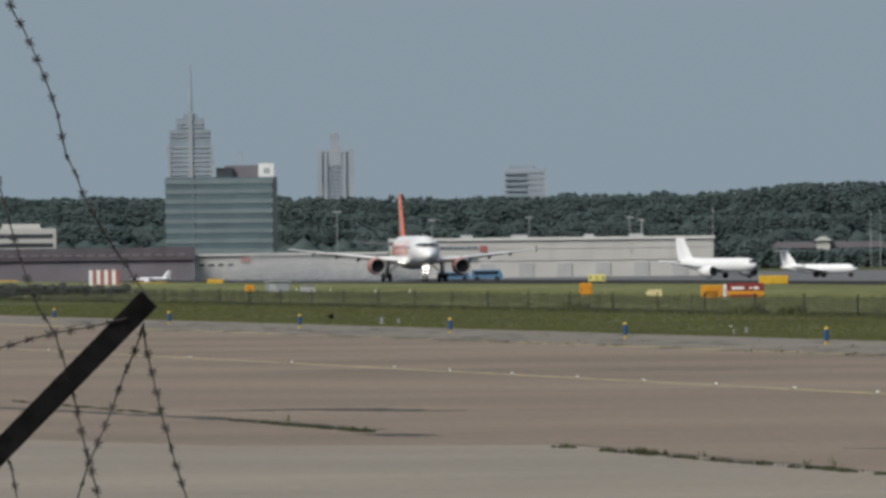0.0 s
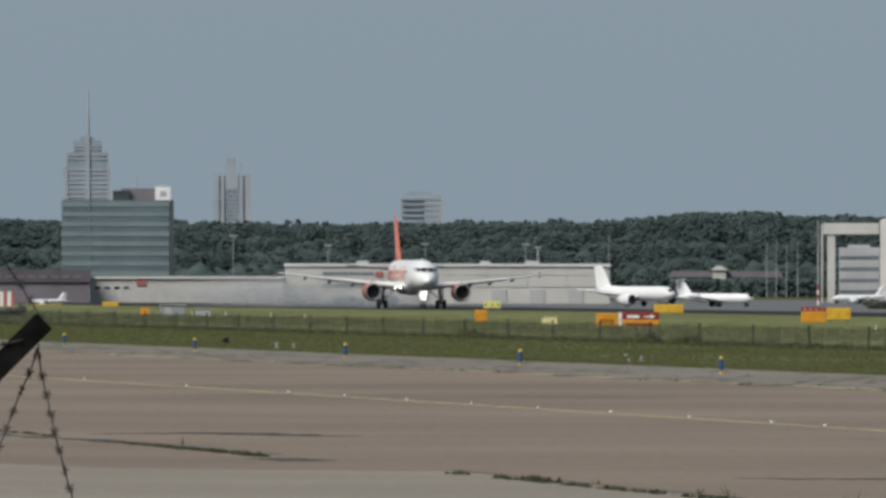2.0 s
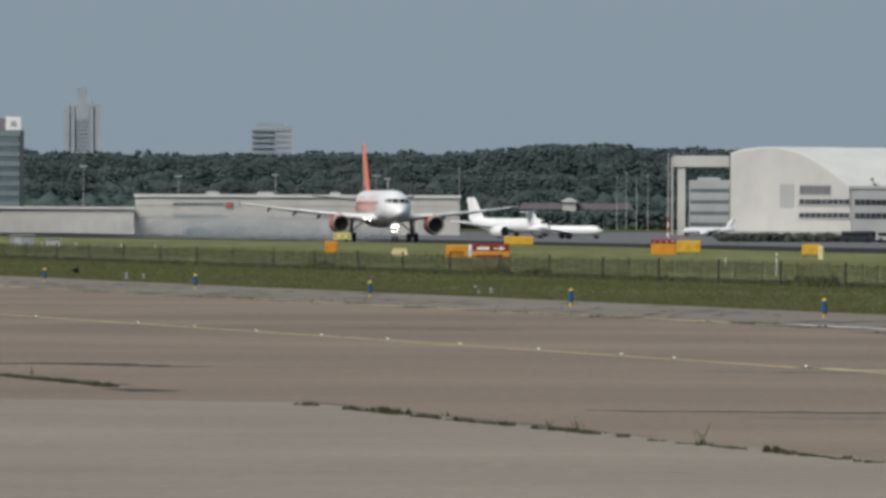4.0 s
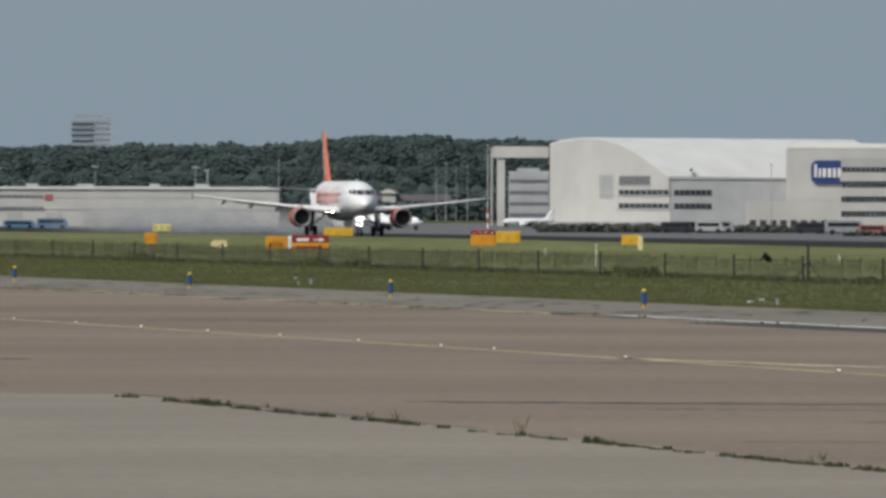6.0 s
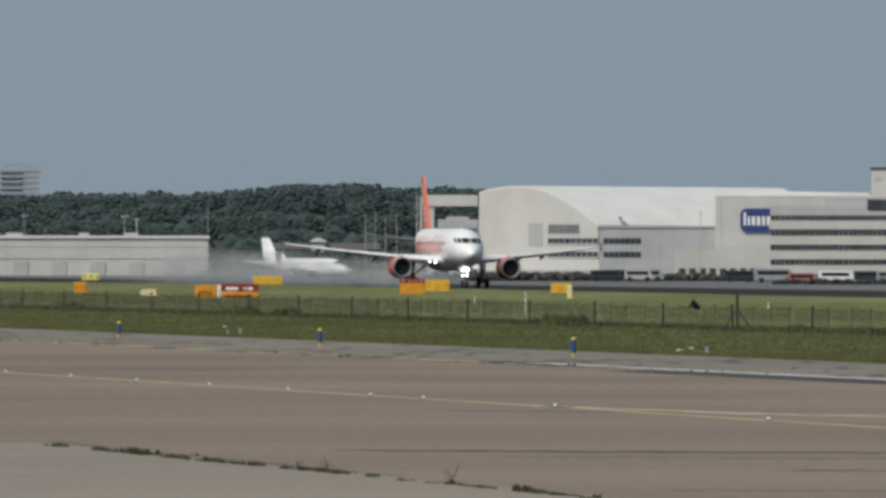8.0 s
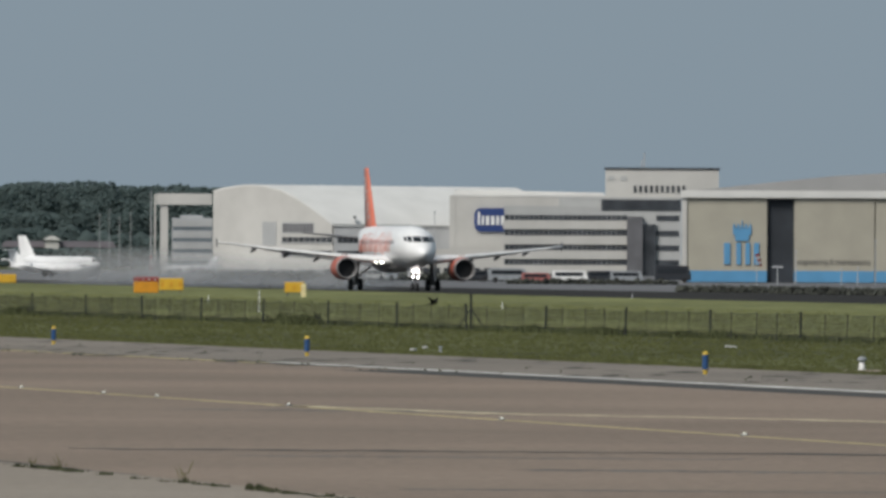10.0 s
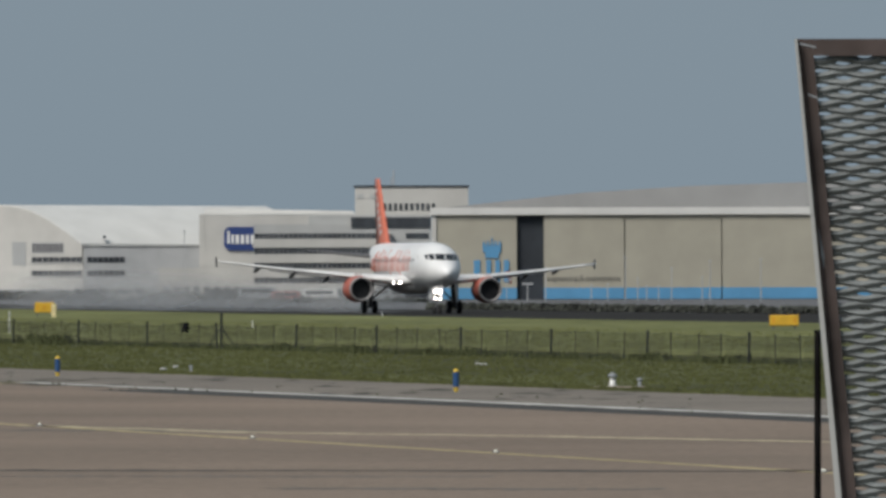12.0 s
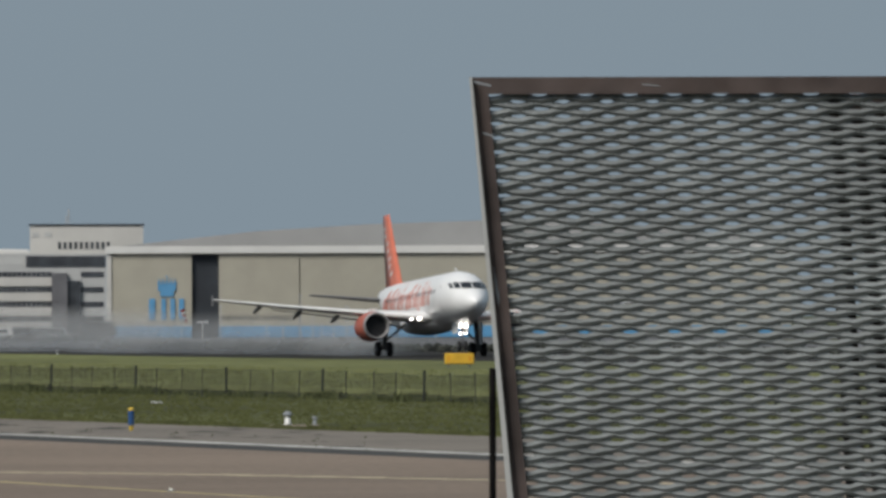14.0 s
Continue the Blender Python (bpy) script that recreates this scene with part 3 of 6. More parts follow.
def skyline():
    d = 4700
    p = Plot("spired_tower", -485, -405, d, "pale stepped office tower with a tall spire", "tower")
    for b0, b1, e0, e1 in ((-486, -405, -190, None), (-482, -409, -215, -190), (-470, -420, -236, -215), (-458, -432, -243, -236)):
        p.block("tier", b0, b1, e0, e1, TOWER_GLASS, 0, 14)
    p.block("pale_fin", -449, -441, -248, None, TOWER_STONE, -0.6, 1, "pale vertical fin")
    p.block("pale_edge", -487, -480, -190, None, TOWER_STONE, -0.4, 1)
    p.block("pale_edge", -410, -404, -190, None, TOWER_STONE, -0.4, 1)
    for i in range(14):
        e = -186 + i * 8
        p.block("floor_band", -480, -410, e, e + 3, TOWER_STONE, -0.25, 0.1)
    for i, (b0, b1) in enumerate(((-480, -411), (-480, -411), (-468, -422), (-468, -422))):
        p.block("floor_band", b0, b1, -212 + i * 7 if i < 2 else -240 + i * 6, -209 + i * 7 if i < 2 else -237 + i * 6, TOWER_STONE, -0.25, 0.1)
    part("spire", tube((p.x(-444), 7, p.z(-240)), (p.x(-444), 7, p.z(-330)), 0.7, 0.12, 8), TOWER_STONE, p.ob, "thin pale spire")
    t = Plot("twin_ribbed_tower", -221, -156, d, "pale ribbed apartment tower with a stepped top", "tower")
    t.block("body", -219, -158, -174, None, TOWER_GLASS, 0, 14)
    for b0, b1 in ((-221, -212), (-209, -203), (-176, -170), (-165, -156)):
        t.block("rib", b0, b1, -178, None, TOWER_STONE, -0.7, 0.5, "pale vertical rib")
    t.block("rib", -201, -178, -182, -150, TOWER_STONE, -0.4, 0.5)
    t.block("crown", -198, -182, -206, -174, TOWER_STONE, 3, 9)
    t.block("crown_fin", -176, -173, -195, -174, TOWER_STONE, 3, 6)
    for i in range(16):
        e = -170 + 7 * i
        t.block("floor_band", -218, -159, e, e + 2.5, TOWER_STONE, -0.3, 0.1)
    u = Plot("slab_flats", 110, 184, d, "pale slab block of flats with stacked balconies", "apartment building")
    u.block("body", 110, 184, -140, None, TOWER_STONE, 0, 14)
    u.block("penthouse", 118, 165, -146, -140, TOWER_GLASS, 2, 10)
    for i in range(9):
        e = -135 + i * 10
        u.block("balcony", 111, 148, e, e + 4, TOWER_GLASS, -0.8, 0.1)
        for b in (153, 162, 171):
            u.block("window", b, b + 6, e, e + 4, TOWER_GLASS, -0.2, 0.1)


def portal_and_glasshouse():
    p = Plot("hangar_portal", 854, 958, 2395, "white steel portal frame standing beside the hangar", "portal frame")
    p.block("leg", 864, 878, -72, None, WHITE_CLAD, 19, 22)
    p.block("beam", 857, 956, -92, -72, WHITE_CLAD, 18.7, 22.3)
    p.block("slender_leg", 853, 856, -90, None, WHITE_CLAD, 20, 20.6)
    g = Plot("grey_workshop", 883, 957, 2600, "grey-blue glazed workshop with dark window strips", "building")
    g.block("wall", 885, 957, -48, None, GREY_CLAD, 0, 18)
    g.block("gable", 900, 940, -53, -48, GREY_CLAD, 1, 16)
    for i in range(4):
        e = -40 + i * 20
        g.block("window_strip", 887, 955, e + 8, e + 13, HAZY_GLASS, -0.1, 0.1)
        for j in range(5):
            g.block("panel", 887 + 14 * j, 899 + 14 * j, e - 3, e + 7, PALE_CLAD, -0.12, 0.1)
    m = Plot("striped_mast", 845, 851, 2200, "red and white striped obstruction mast", "mast")
    part("mast_top", tube((0, 0, m.z(18)), (0, 0, m.z(-95)), 0.11, 0.07, 8), PALE_CLAD, m.ob, "slim pale grey upper mast")
    for i in range(4):
        e = 18 + 9 * i
        part("mast_section", tube((0, 0, m.z(e + 9) if i < 3 else 0), (0, 0, m.z(e)), 0.16, n=8), MUTED_RED if i % 2 == 0 else SIGN_WHITE, m.ob)


def white_hangar():
    """Curved-roof hangar: one gable towards the field, the long side turned away."""
    d = 2390
    p = Plot("white_hangar", 956, 1380, d, "large white hangar with a curved pale roof", "hangar")
    x, z = p.x, p.z
    outline = [(956, None), (956, -94), (975, -100), (1012, -105), (1040, -105), (1075, -97), (1110, -79), (1140, -58), (1168, -36), (1172, None)]
    bm = bmesh.new()
    near = []
    for b, e in outline:
        zz = 0.0 if e is None else z(e)
        yy = (1172 - b) * d / TICK * 1.0
        near.append(bm.verts.new((x(b), yy, zz)))
    bm.faces.new(near)
    back = [bm.verts.new((v.co.x + 1.0, v.co.y + 1.0, v.co.z)) for v in near]
    bm.faces.new(back[::-1])
    for i in range(len(near)):
        j = (i + 1) % len(near)
        bm.faces.new((near[i], near[j], back[j], back[i]))
    part("gable_wall", bm, WHITE_CLAD, p.ob, "white clad gable wall")
    # roof: the gable's curve carried along to the right and away
    curve = outline[1:9]
    rings = []
    for k in range(7):
        u = k / 6
        top = []
        for b, e in curve:
            f = 0.46 + 0.54 * min(1.0, max(0.0, (-36 - e) / 66))
            top.append((x(b) + u * f * (x(1500) - x(1040)), (1172 - b) * d / TICK + 0.3 + 26 * u * f, z(e) + 0.3 - 0.2 * u))
        rings.append(top + [(a, b + 0.05, c - 0.35) for a, b, c in top[::-1]])
    part("roof", loft(rings), WHITE_ROOF, p.ob, "bright white curved roof")
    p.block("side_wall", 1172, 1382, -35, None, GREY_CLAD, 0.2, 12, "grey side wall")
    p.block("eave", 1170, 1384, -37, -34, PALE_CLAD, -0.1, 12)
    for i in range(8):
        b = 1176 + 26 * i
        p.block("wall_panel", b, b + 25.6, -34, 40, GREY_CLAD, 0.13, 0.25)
    # windows on the gable, set along its slanting plane
    turn = pose(x(1172), 0, 0, 0, 0, -45)

    def on_gable(name, b0, b1, e0, e1, mat, proud, label=""):
        r2 = math.sqrt(2) * d / TICK
        return part(name, box((b0 - 1172) * r2, (b1 - 1172) * r2, -proud, 0.1, z(e1), z(e0)), mat, p.ob, label, m=turn)

    for e in (-13, 11):
        for i in range(9):
            b = 1080 + 10 * i
            on_gable("window", b, b + 8.6, e - 2, e + 7, STRIP_GLASS, 0.08)
        on_gable("window_sill", 1078, 1170, e + 7, e + 9, PALE_CLAD, 0.15)
        for i in range(7):
            b = 1178 + 9.6 * i
            p.block("window", b, b + 8.4, e - 2, e + 7, STRIP_GLASS, 0.0, 0.1)
    on_gable("sign_bar", 1080, 1137, -42, -21, PALE_CLAD, 0.06, "pale sign panel without lettering")
    for i in range(9):
        on_gable("sign_stroke", 1081.5 + 6.1 * i, 1086.3 + 6.1 * i, -39, -24, GREY_DARK, 0.12)
    on_gable("louvre", 1045, 1070, -42, 0, PALE_CLAD, 0.06, "pale grey louvre panel")
    for i in range(10):
        on_gable("louvre_slat", 1046, 1069, -41 + 4.1 * i, -39.5 + 4.1 * i, GREY_CLAD, 0.1)
    p.block("plinth", 956, 1382, 42, None, GREY_CLAD, -0.3, 20, "grey plinth")
    p.block("roof_vent", 1206, 1211, -53, -48, STRIP_GLASS, 2, 4)


def sign_hangar():
    d = 2370
    p = Plot("white_sign_hangar", 1376, 1560, d, "tall white hangar wall carrying a blue rounded sign", "hangar")
    p.block("wall", 1384, 1650, -88, None, WHITE_CLAD, 4, 30)
    p.block("parapet", 1380, 1652, -92, -88, WHITE_ROOF, 3.95, 30)
    part("roof", prism([(p.x(1384), p.z(-92)), (p.x(1384), p.z(-101)), (p.x(1650), p.z(-96)), (p.x(1650), p.z(-92))], 9, 30), WHITE_ROOF, p.ob, "pale low roof behind the parapet")
    p.block("corner_column", 1376, 1386, -90, None, WHITE_CLAD, 3.93, 6)
    p.block("annex", 1305, 1480, 5, None, WHITE_CLAD, -6, 3, "low white annex")
    for i in range(9):
        b = 1312 + 18 * i
        p.block("annex_door", b, b + 11, 38, None, STRIP_GLASS, -6.15, -5.9)
    # rounded blue sign
    x0, x1, z0, z1 = p.x(1420), p.x(1520), p.z(-26), p.z(-68)
    r = (z1 - z0) * 0.28
    pts = []
    for cx, cz, a0 in ((x1 - r, z1 - r, 0), (x0 + r, z1 - r, 90), (x0 + r, z0 + r, 180), (x1 - r, z0 + r, 270)):
        pts += [(cx + r * math.cos(radians(a0 + 15 * k)), cz + r * math.sin(radians(a0 + 15 * k))) for k in range(7)]
    part("sign", prism(pts, 3.6, 4.0), NAVY, p.ob, "navy blue rounded sign")
    for i, (w, h) in enumerate(((4, 23), (4, 16), (6, 16), (6, 16), (5, 16), (6, 16), (6, 16))):
        b = 1426 + sum((4, 4, 6, 6, 5, 6, 6)[:i]) + 3.2 * i
        p.block("sign_stroke", b, b + w, -38 - h, -38, SIGN_WHITE, 3.45, 3.6, "white sign stroke")
    o = Plot("banded_office", 1473, 1790, 2320, "white office block with dark horizontal window strips", "office")
    o.block("wall", 1473, 1786, -72, None, PALE_CLAD, 0, 22)
    o.block("wall_upper", 1570, 1786, -88, -72, PALE_CLAD, 1, 22)
    for e in (-56, -29, -3, 23):
        o.block("window_strip", 1474, 1690, e, e + 9, STRIP_GLASS, -0.12, 0.1)
        o.block("window_strip", 1742, 1782, e, e + 9, STRIP_GLASS, -0.12, 0.1)
        for i in range(24):
            o.block("mullion", 1482 + i * 8.6, 1482.7 + i * 8.6, e, e + 9, PALE_CLAD, -0.2, 0.0)
        o.block("spandrel", 1471, 1692, e + 9.5, e + 25, WHITE_CLAD, -0.35, 0.05, "white spandrel")
    o.block("stair_core", 1690, 1718, -54, None, GREY_DARK, -1.2, 2, "grey stair core")
    o.block("glazed_bay", 1718, 1742, -40, None, STRIP_GLASS, -0.6, 2, "dark glazed bay")
    o.block("top_glazing", 1645, 1786, -84, -65, STRIP_GLASS, -0.15, 1.5, "dark top-floor glazing")
    o.block("roof_block", 1652, 1853, -138, -86, WHITE_CLAD, 6, 20, "white upper storey block")
    o.block("roof_block_edge", 1650, 1855, -141, -138, STRIP_GLASS, 5.8, 20.2, "dark roof edge")
    for i in range(10):
        b = 1702 + 9.6 * i
        o.block("window", b, b + 5, -109, -97, STRIP_GLASS, 5.85, 6.1)
    for b in (1656, 1678):
        o.block("wall_vent", b, b + 12, -126, -118, PALE_CLAD, 5.9, 6.1)
    part("antenna", tube((o.x(1721), 10, o.z(-141)), (o.x(1721), 10, o.z(-168)), 0.12, n=6), GREY_CLAD, o.ob)
    part("antenna", tube((o.x(1716), 10, o.z(-141)), (o.x(1717), 10, o.z(-156)), 0.1, n=6), GREY_CLAD, o.ob)


def lettering(words, width, tall, mat, parent, m, label):
    """Thin raised letters in local x, z, stretched to a width and a relative height."""
    curve = bpy.data.curves.new("lettering", "FONT")
    curve.body = words
    curve.extrude = 0.02
    draft = bpy.data.objects.new("lettering_draft", curve)
    me = bpy.data.meshes.new_from_object(draft)
    bpy.data.objects.remove(draft)
    xs = [v.co.x for v in me.vertices]
    k = width / (max(xs) - min(xs))
    for v in me.vertices:
        v.co = Vector(((v.co.x - min(xs)) * k, -v.co.z, v.co.y * k * tall))
    me.materials.clear()
    me.materials.append(mat)
    return piece("lettering", me, parent, m, label)


def door_hangar():
    d = 1880
    p = Plot("beige_hangar", 1785, 3000, d, "huge beige aircraft hangar with sliding doors and a blue base band", "hangar")
    p.block("wall", 1795, 3000, -88, None, BEIGE_CLAD, 1.0, 60)
    p.block("fascia", 1785, 3005, -101, -88, WHITE_ROOF, -0.6, 60, "white roof fascia")
    p.block("corner_column", 1787, 1796, -88, None, WHITE_CLAD, -0.3, 2, "white corner column")
    # low vaulted roof behind the fascia
    pts = [(1800, -101), (1900, -112), (2050, -128), (2250, -140), (2450, -146), (2700, -140), (2900, -120), (3000, -101)]
    part("roof", prism([(p.x(b), p.z(e)) for b, e in pts], 15, 60), ROOF_GREY, p.ob, "weathered grey vaulted roof")
    doors = [(1797, 1938), (1986, 2128), (2130, 2300), (2302, 2470), (2472, 2640), (2642, 2810), (2812, 2998)]
    for k, (b0, b1) in enumerate(doors):
        y = -0.1 - 0.05 * (k % 2)
        leaf = p.block("sliding_door", b0, b1, -86, 41, BEIGE_CLAD, y, 1.0, "beige sliding door leaf")
        p.block("blue_band", b0, b1, 41, 61, BLUE_CLAD, y - 0.02, 1.0, "sky blue band", leaf)
    # flat panel whose near-black colour gives the darkness inside the opening
    p.block("door_gap", 1938, 1986, -86, None, DARK_GAP, 0.6, 0.9, "dark panel coloured as the unlit opening between the doors")
    # crown emblem and letter-like strokes, as plain blue shapes
    y = -0.28
    for b0, b1, e0, e1 in ((1882, 1906, -22, -12), (1878, 1910, -34, -22), (1893, 1895, -48, -42)):
        p.block("emblem_block", b0, b1, e0, e1, BLUE_CLAD, y, 0.2, "blue emblem block")
    for b0, b1 in ((1862, 1873), (1884, 1892), (1900, 1908), (1915, 1924)):
        p.block("emblem_bar", b0, b1, -8, 30, BLUE_CLAD, y, 0.2, "blue plain bar")
    # thin grey lettering on the second leaf
    lettering("engineering & maintenance", p.x(2120) - p.x(1991), 1.15, LETTER_GREY, p.ob, pose(p.x(1991), -0.30, p.z(28)), "thin grey painted lettering")
    # points and cross of the emblem
    for b in (1880, 1887, 1894, 1901, 1908):
        part("emblem_point", prism([(p.x(b - 3), p.z(-33)), (p.x(b + 3), p.z(-33)), (p.x(b), p.z(-44))], y, 0.2), BLUE_CLAD, p.ob)


long_hangar()
glass_office()
skyline()
portal_and_glasshouse()
white_hangar()
sign_hangar()
door_hangar()


# ---- far woods ----
def clump_cloud(centres, rng, mat, name, label, category, fine=False):
    """Many small irregular leaf clumps in one mesh."""
    base = np.array([(0, 0, 1), (0.894, 0, 0.447), (0.276, 0.851, 0.447), (-0.724, 0.526, 0.447), (-0.724, -0.526, 0.447), (0.276, -0.851, 0.447),
                     (0.724, 0.526, -0.447), (-0.276, 0.851, -0.447), (-0.894, 0, -0.447), (-0.276, -0.851, -0.447), (0.724, -0.526, -0.447), (0, 0, -1)])
    tri = np.array([(0, 1, 2), (0, 2, 3), (0, 3, 4), (0, 4, 5), (0, 5, 1), (1, 6, 2), (2, 7, 3), (3, 8, 4), (4, 9, 5), (5, 10, 1),
                    (6, 7, 2), (7, 8, 3), (8, 9, 4), (9, 10, 5), (10, 6, 1), (11, 7, 6), (11, 8, 7), (11, 9, 8), (11, 10, 9), (11, 6, 10)])
    if fine:
        base = np.array([(1, 0, 0), (-1, 0, 0), (0, 1, 0), (0, -1, 0), (0, 0, 1), (0, 0, -1)], float)
        tri = np.array([(0, 2, 4), (2, 1, 4), (1, 3, 4), (3, 0, 4), (2, 0, 5), (1, 2, 5), (3, 1, 5), (0, 3, 5)])
    c = np.array(centres)
    nv = len(base)
    n = len(c)
    scale = rng.uniform(0.7, 1.3, (n, nv, 1)) * c[:, None, 3:4]
    v = c[:, None, :3] + base[None] * scale * np.array((1, 1, 0.75))
    f = tri[None] + (np.arange(n) * nv)[:, None, None]
    me = bpy.data.meshes.new(name)
    me.from_pydata(v.reshape(-1, 3).tolist(), [], f.reshape(-1, 3).tolist())
    me.materials.append(mat)
    ob = new(name, me)
    return tagged(ob, label, category, kind="stuff")


def tree_line():
    rng = np.random.default_rng(7)
    centres, cores = [], []
    trunks = bmesh.new()
    prof = [(-1800, -98), (-700, -101), (-400, -96), (0, -91), (300, -96), (500, -99), (620, -112), (760, -112), (830, -103), (900, -108), (1000, -100), (1900, -95)]
    pb, pe = zip(*prof)
    for row, (d, cut, lo) in enumerate(((3130, 88, 0.0), (3152, 52, 0.05), (3180, 24, 0.1), (3212, 6, 0.15), (3245, 0, 0.3))):
        b = -1800.0
        while b < 1005:
            top = np.interp(b, pb, pe) + cut + rng.normal(0, 2.2 if row > 2 else 6)
            x, y = spot(b, d + rng.uniform(-8, 8))
            h = high(top, d)
            w = rng.uniform(3.0, 6.2)
            for _ in range(int(15 * w * w + 50)):
                u = rng.uniform(lo, 1) ** 0.8
                a = rng.uniform(math.pi, 2 * math.pi) if rng.random() < 0.86 else rng.uniform(0, math.pi)
                rr = w * math.sqrt(rng.uniform(0.80, 1.0)) * (math.sin(math.pi * min(1.0, 0.2 + 0.76 * u)) ** 0.55)
                centres.append((x + rr * math.cos(a), y + rr * math.sin(a), h * u - 0.4, rng.uniform(0.24, 0.60)))
            for u, k in ((0.08, 0.9), (0.22, 0.98), (0.38, 1.0), (0.54, 0.98), (0.69, 0.88), (0.82, 0.66)):
                cores.append((x + rng.uniform(-0.5, 0.5), y + rng.uniform(-0.2, 0.6), h * u, w * k * 0.74))
            tube((x, y, 0), (x + rng.uniform(-0.6, 0.6), y, h * 0.8), 0.32, 0.08, 6, trunks)
            b += w * (0.5 if row > 2 else 0.62) * TICK / d * rng.uniform(0.8, 1.2)
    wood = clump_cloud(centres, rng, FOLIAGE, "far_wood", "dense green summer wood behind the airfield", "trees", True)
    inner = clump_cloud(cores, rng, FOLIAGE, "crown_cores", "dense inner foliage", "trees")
    inner.parent = wood
    inner.data.shade_smooth()
    del inner["category"]
    part("trunks", trunks, BARK, wood, "grey-brown trunks")
    for ob in wood.children:
        tagged(ob, kind="stuff")
    p = Plot("wood_shed", 585, 785, 3085, "long low shed with weathered grey roof beside the wood", "shed")
    p.block("wall", 588, 782, 4, None, FENCE_DARK, 0.5, 9)
    part("roof", prism([(p.x(583), p.z(5)), (p.x(590), p.z(-6)), (p.x(780), p.z(-6)), (p.x(787), p.z(5))], 0, 9.5), LILAC_CLAD, p.ob, "weathered grey roof")
    q = Plot("white_cabin", 657, 688, 3080, "small white cabin roof above the grey shed", "cabin")
    q.block("wall", 661, 685, -8, None, WHITE_CLAD, 2, 6)
    part("roof", prism([(q.x(656), q.z(-8)), (q.x(668), q.z(-15)), (q.x(678), q.z(-15)), (q.x(689), q.z(-8))], 1.5, 6.5), WHITE_ROOF, q.ob, "pale hipped roof")
    low = []
    for _ in range(1500):
        x, y = spot(rng.uniform(560, 850), 3062 + rng.uniform(-4, 4))
        low.append((x, y, high(9, 3062) * rng.uniform(0.0, 0.95), rng.uniform(0.4, 0.95)))
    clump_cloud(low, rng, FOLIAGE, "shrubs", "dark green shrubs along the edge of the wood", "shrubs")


tree_line()


# ---- lines and joints on the taxiway ----
def painted(name, q0, q1, s0, s1, mat, label, z=0.006):
    return strip(name, q0, q1, s0, s1, mat, z, label, "painted line", 0.006)


def crooked(name, pts, width, mat, z, label, category):
    """A ragged flat band along plan points."""
    rng = random.Random(len(pts) * 7 + int(width * 100))
    bm = bmesh.new()
    rows = []
    pts = [Vector((x, y, 0)) for x, y in pts]
    n = 40
    for i in range(n + 1):
        u = i / n * (len(pts) - 1)
        k = min(int(u), len(pts) - 2)
        p = pts[k].lerp(pts[k + 1], u - k)
        w = (pts[k + 1] - pts[k]).normalized()
        v = Vector((-w.y, w.x, 0))
        half = width * 0.5 * rng.uniform(0.45, 1.3) * (0.3 if i in (0, n) else 1)
        o = v * rng.uniform(-0.3, 0.3) * width
        rows.append((bm.verts.new(p + o + v * half + Vector((0, 0, z))), bm.verts.new(p + o - v * half + Vector((0, 0, z)))))
    for a, b in zip(rows, rows[1:]):
        bm.faces.new((a[0], a[1], b[1], b[0]))
    lower = [[bm.verts.new((v.co.x, v.co.y, z - 0.005)) for v in r] for r in rows]
    for a, b, c, d in zip(rows, rows[1:], lower, lower[1:]):
        bm.faces.new((a[0], b[0], d[0], c[0]))
        bm.faces.new((a[1], c[1], d[1], b[1]))
    ob = new(name, mesh_from(name, bm, mat))
    return tagged(ob, label, category, kind="structure")


def ground_at(b, e):
    return spot(b, EYE * TICK / (e - LEVEL))


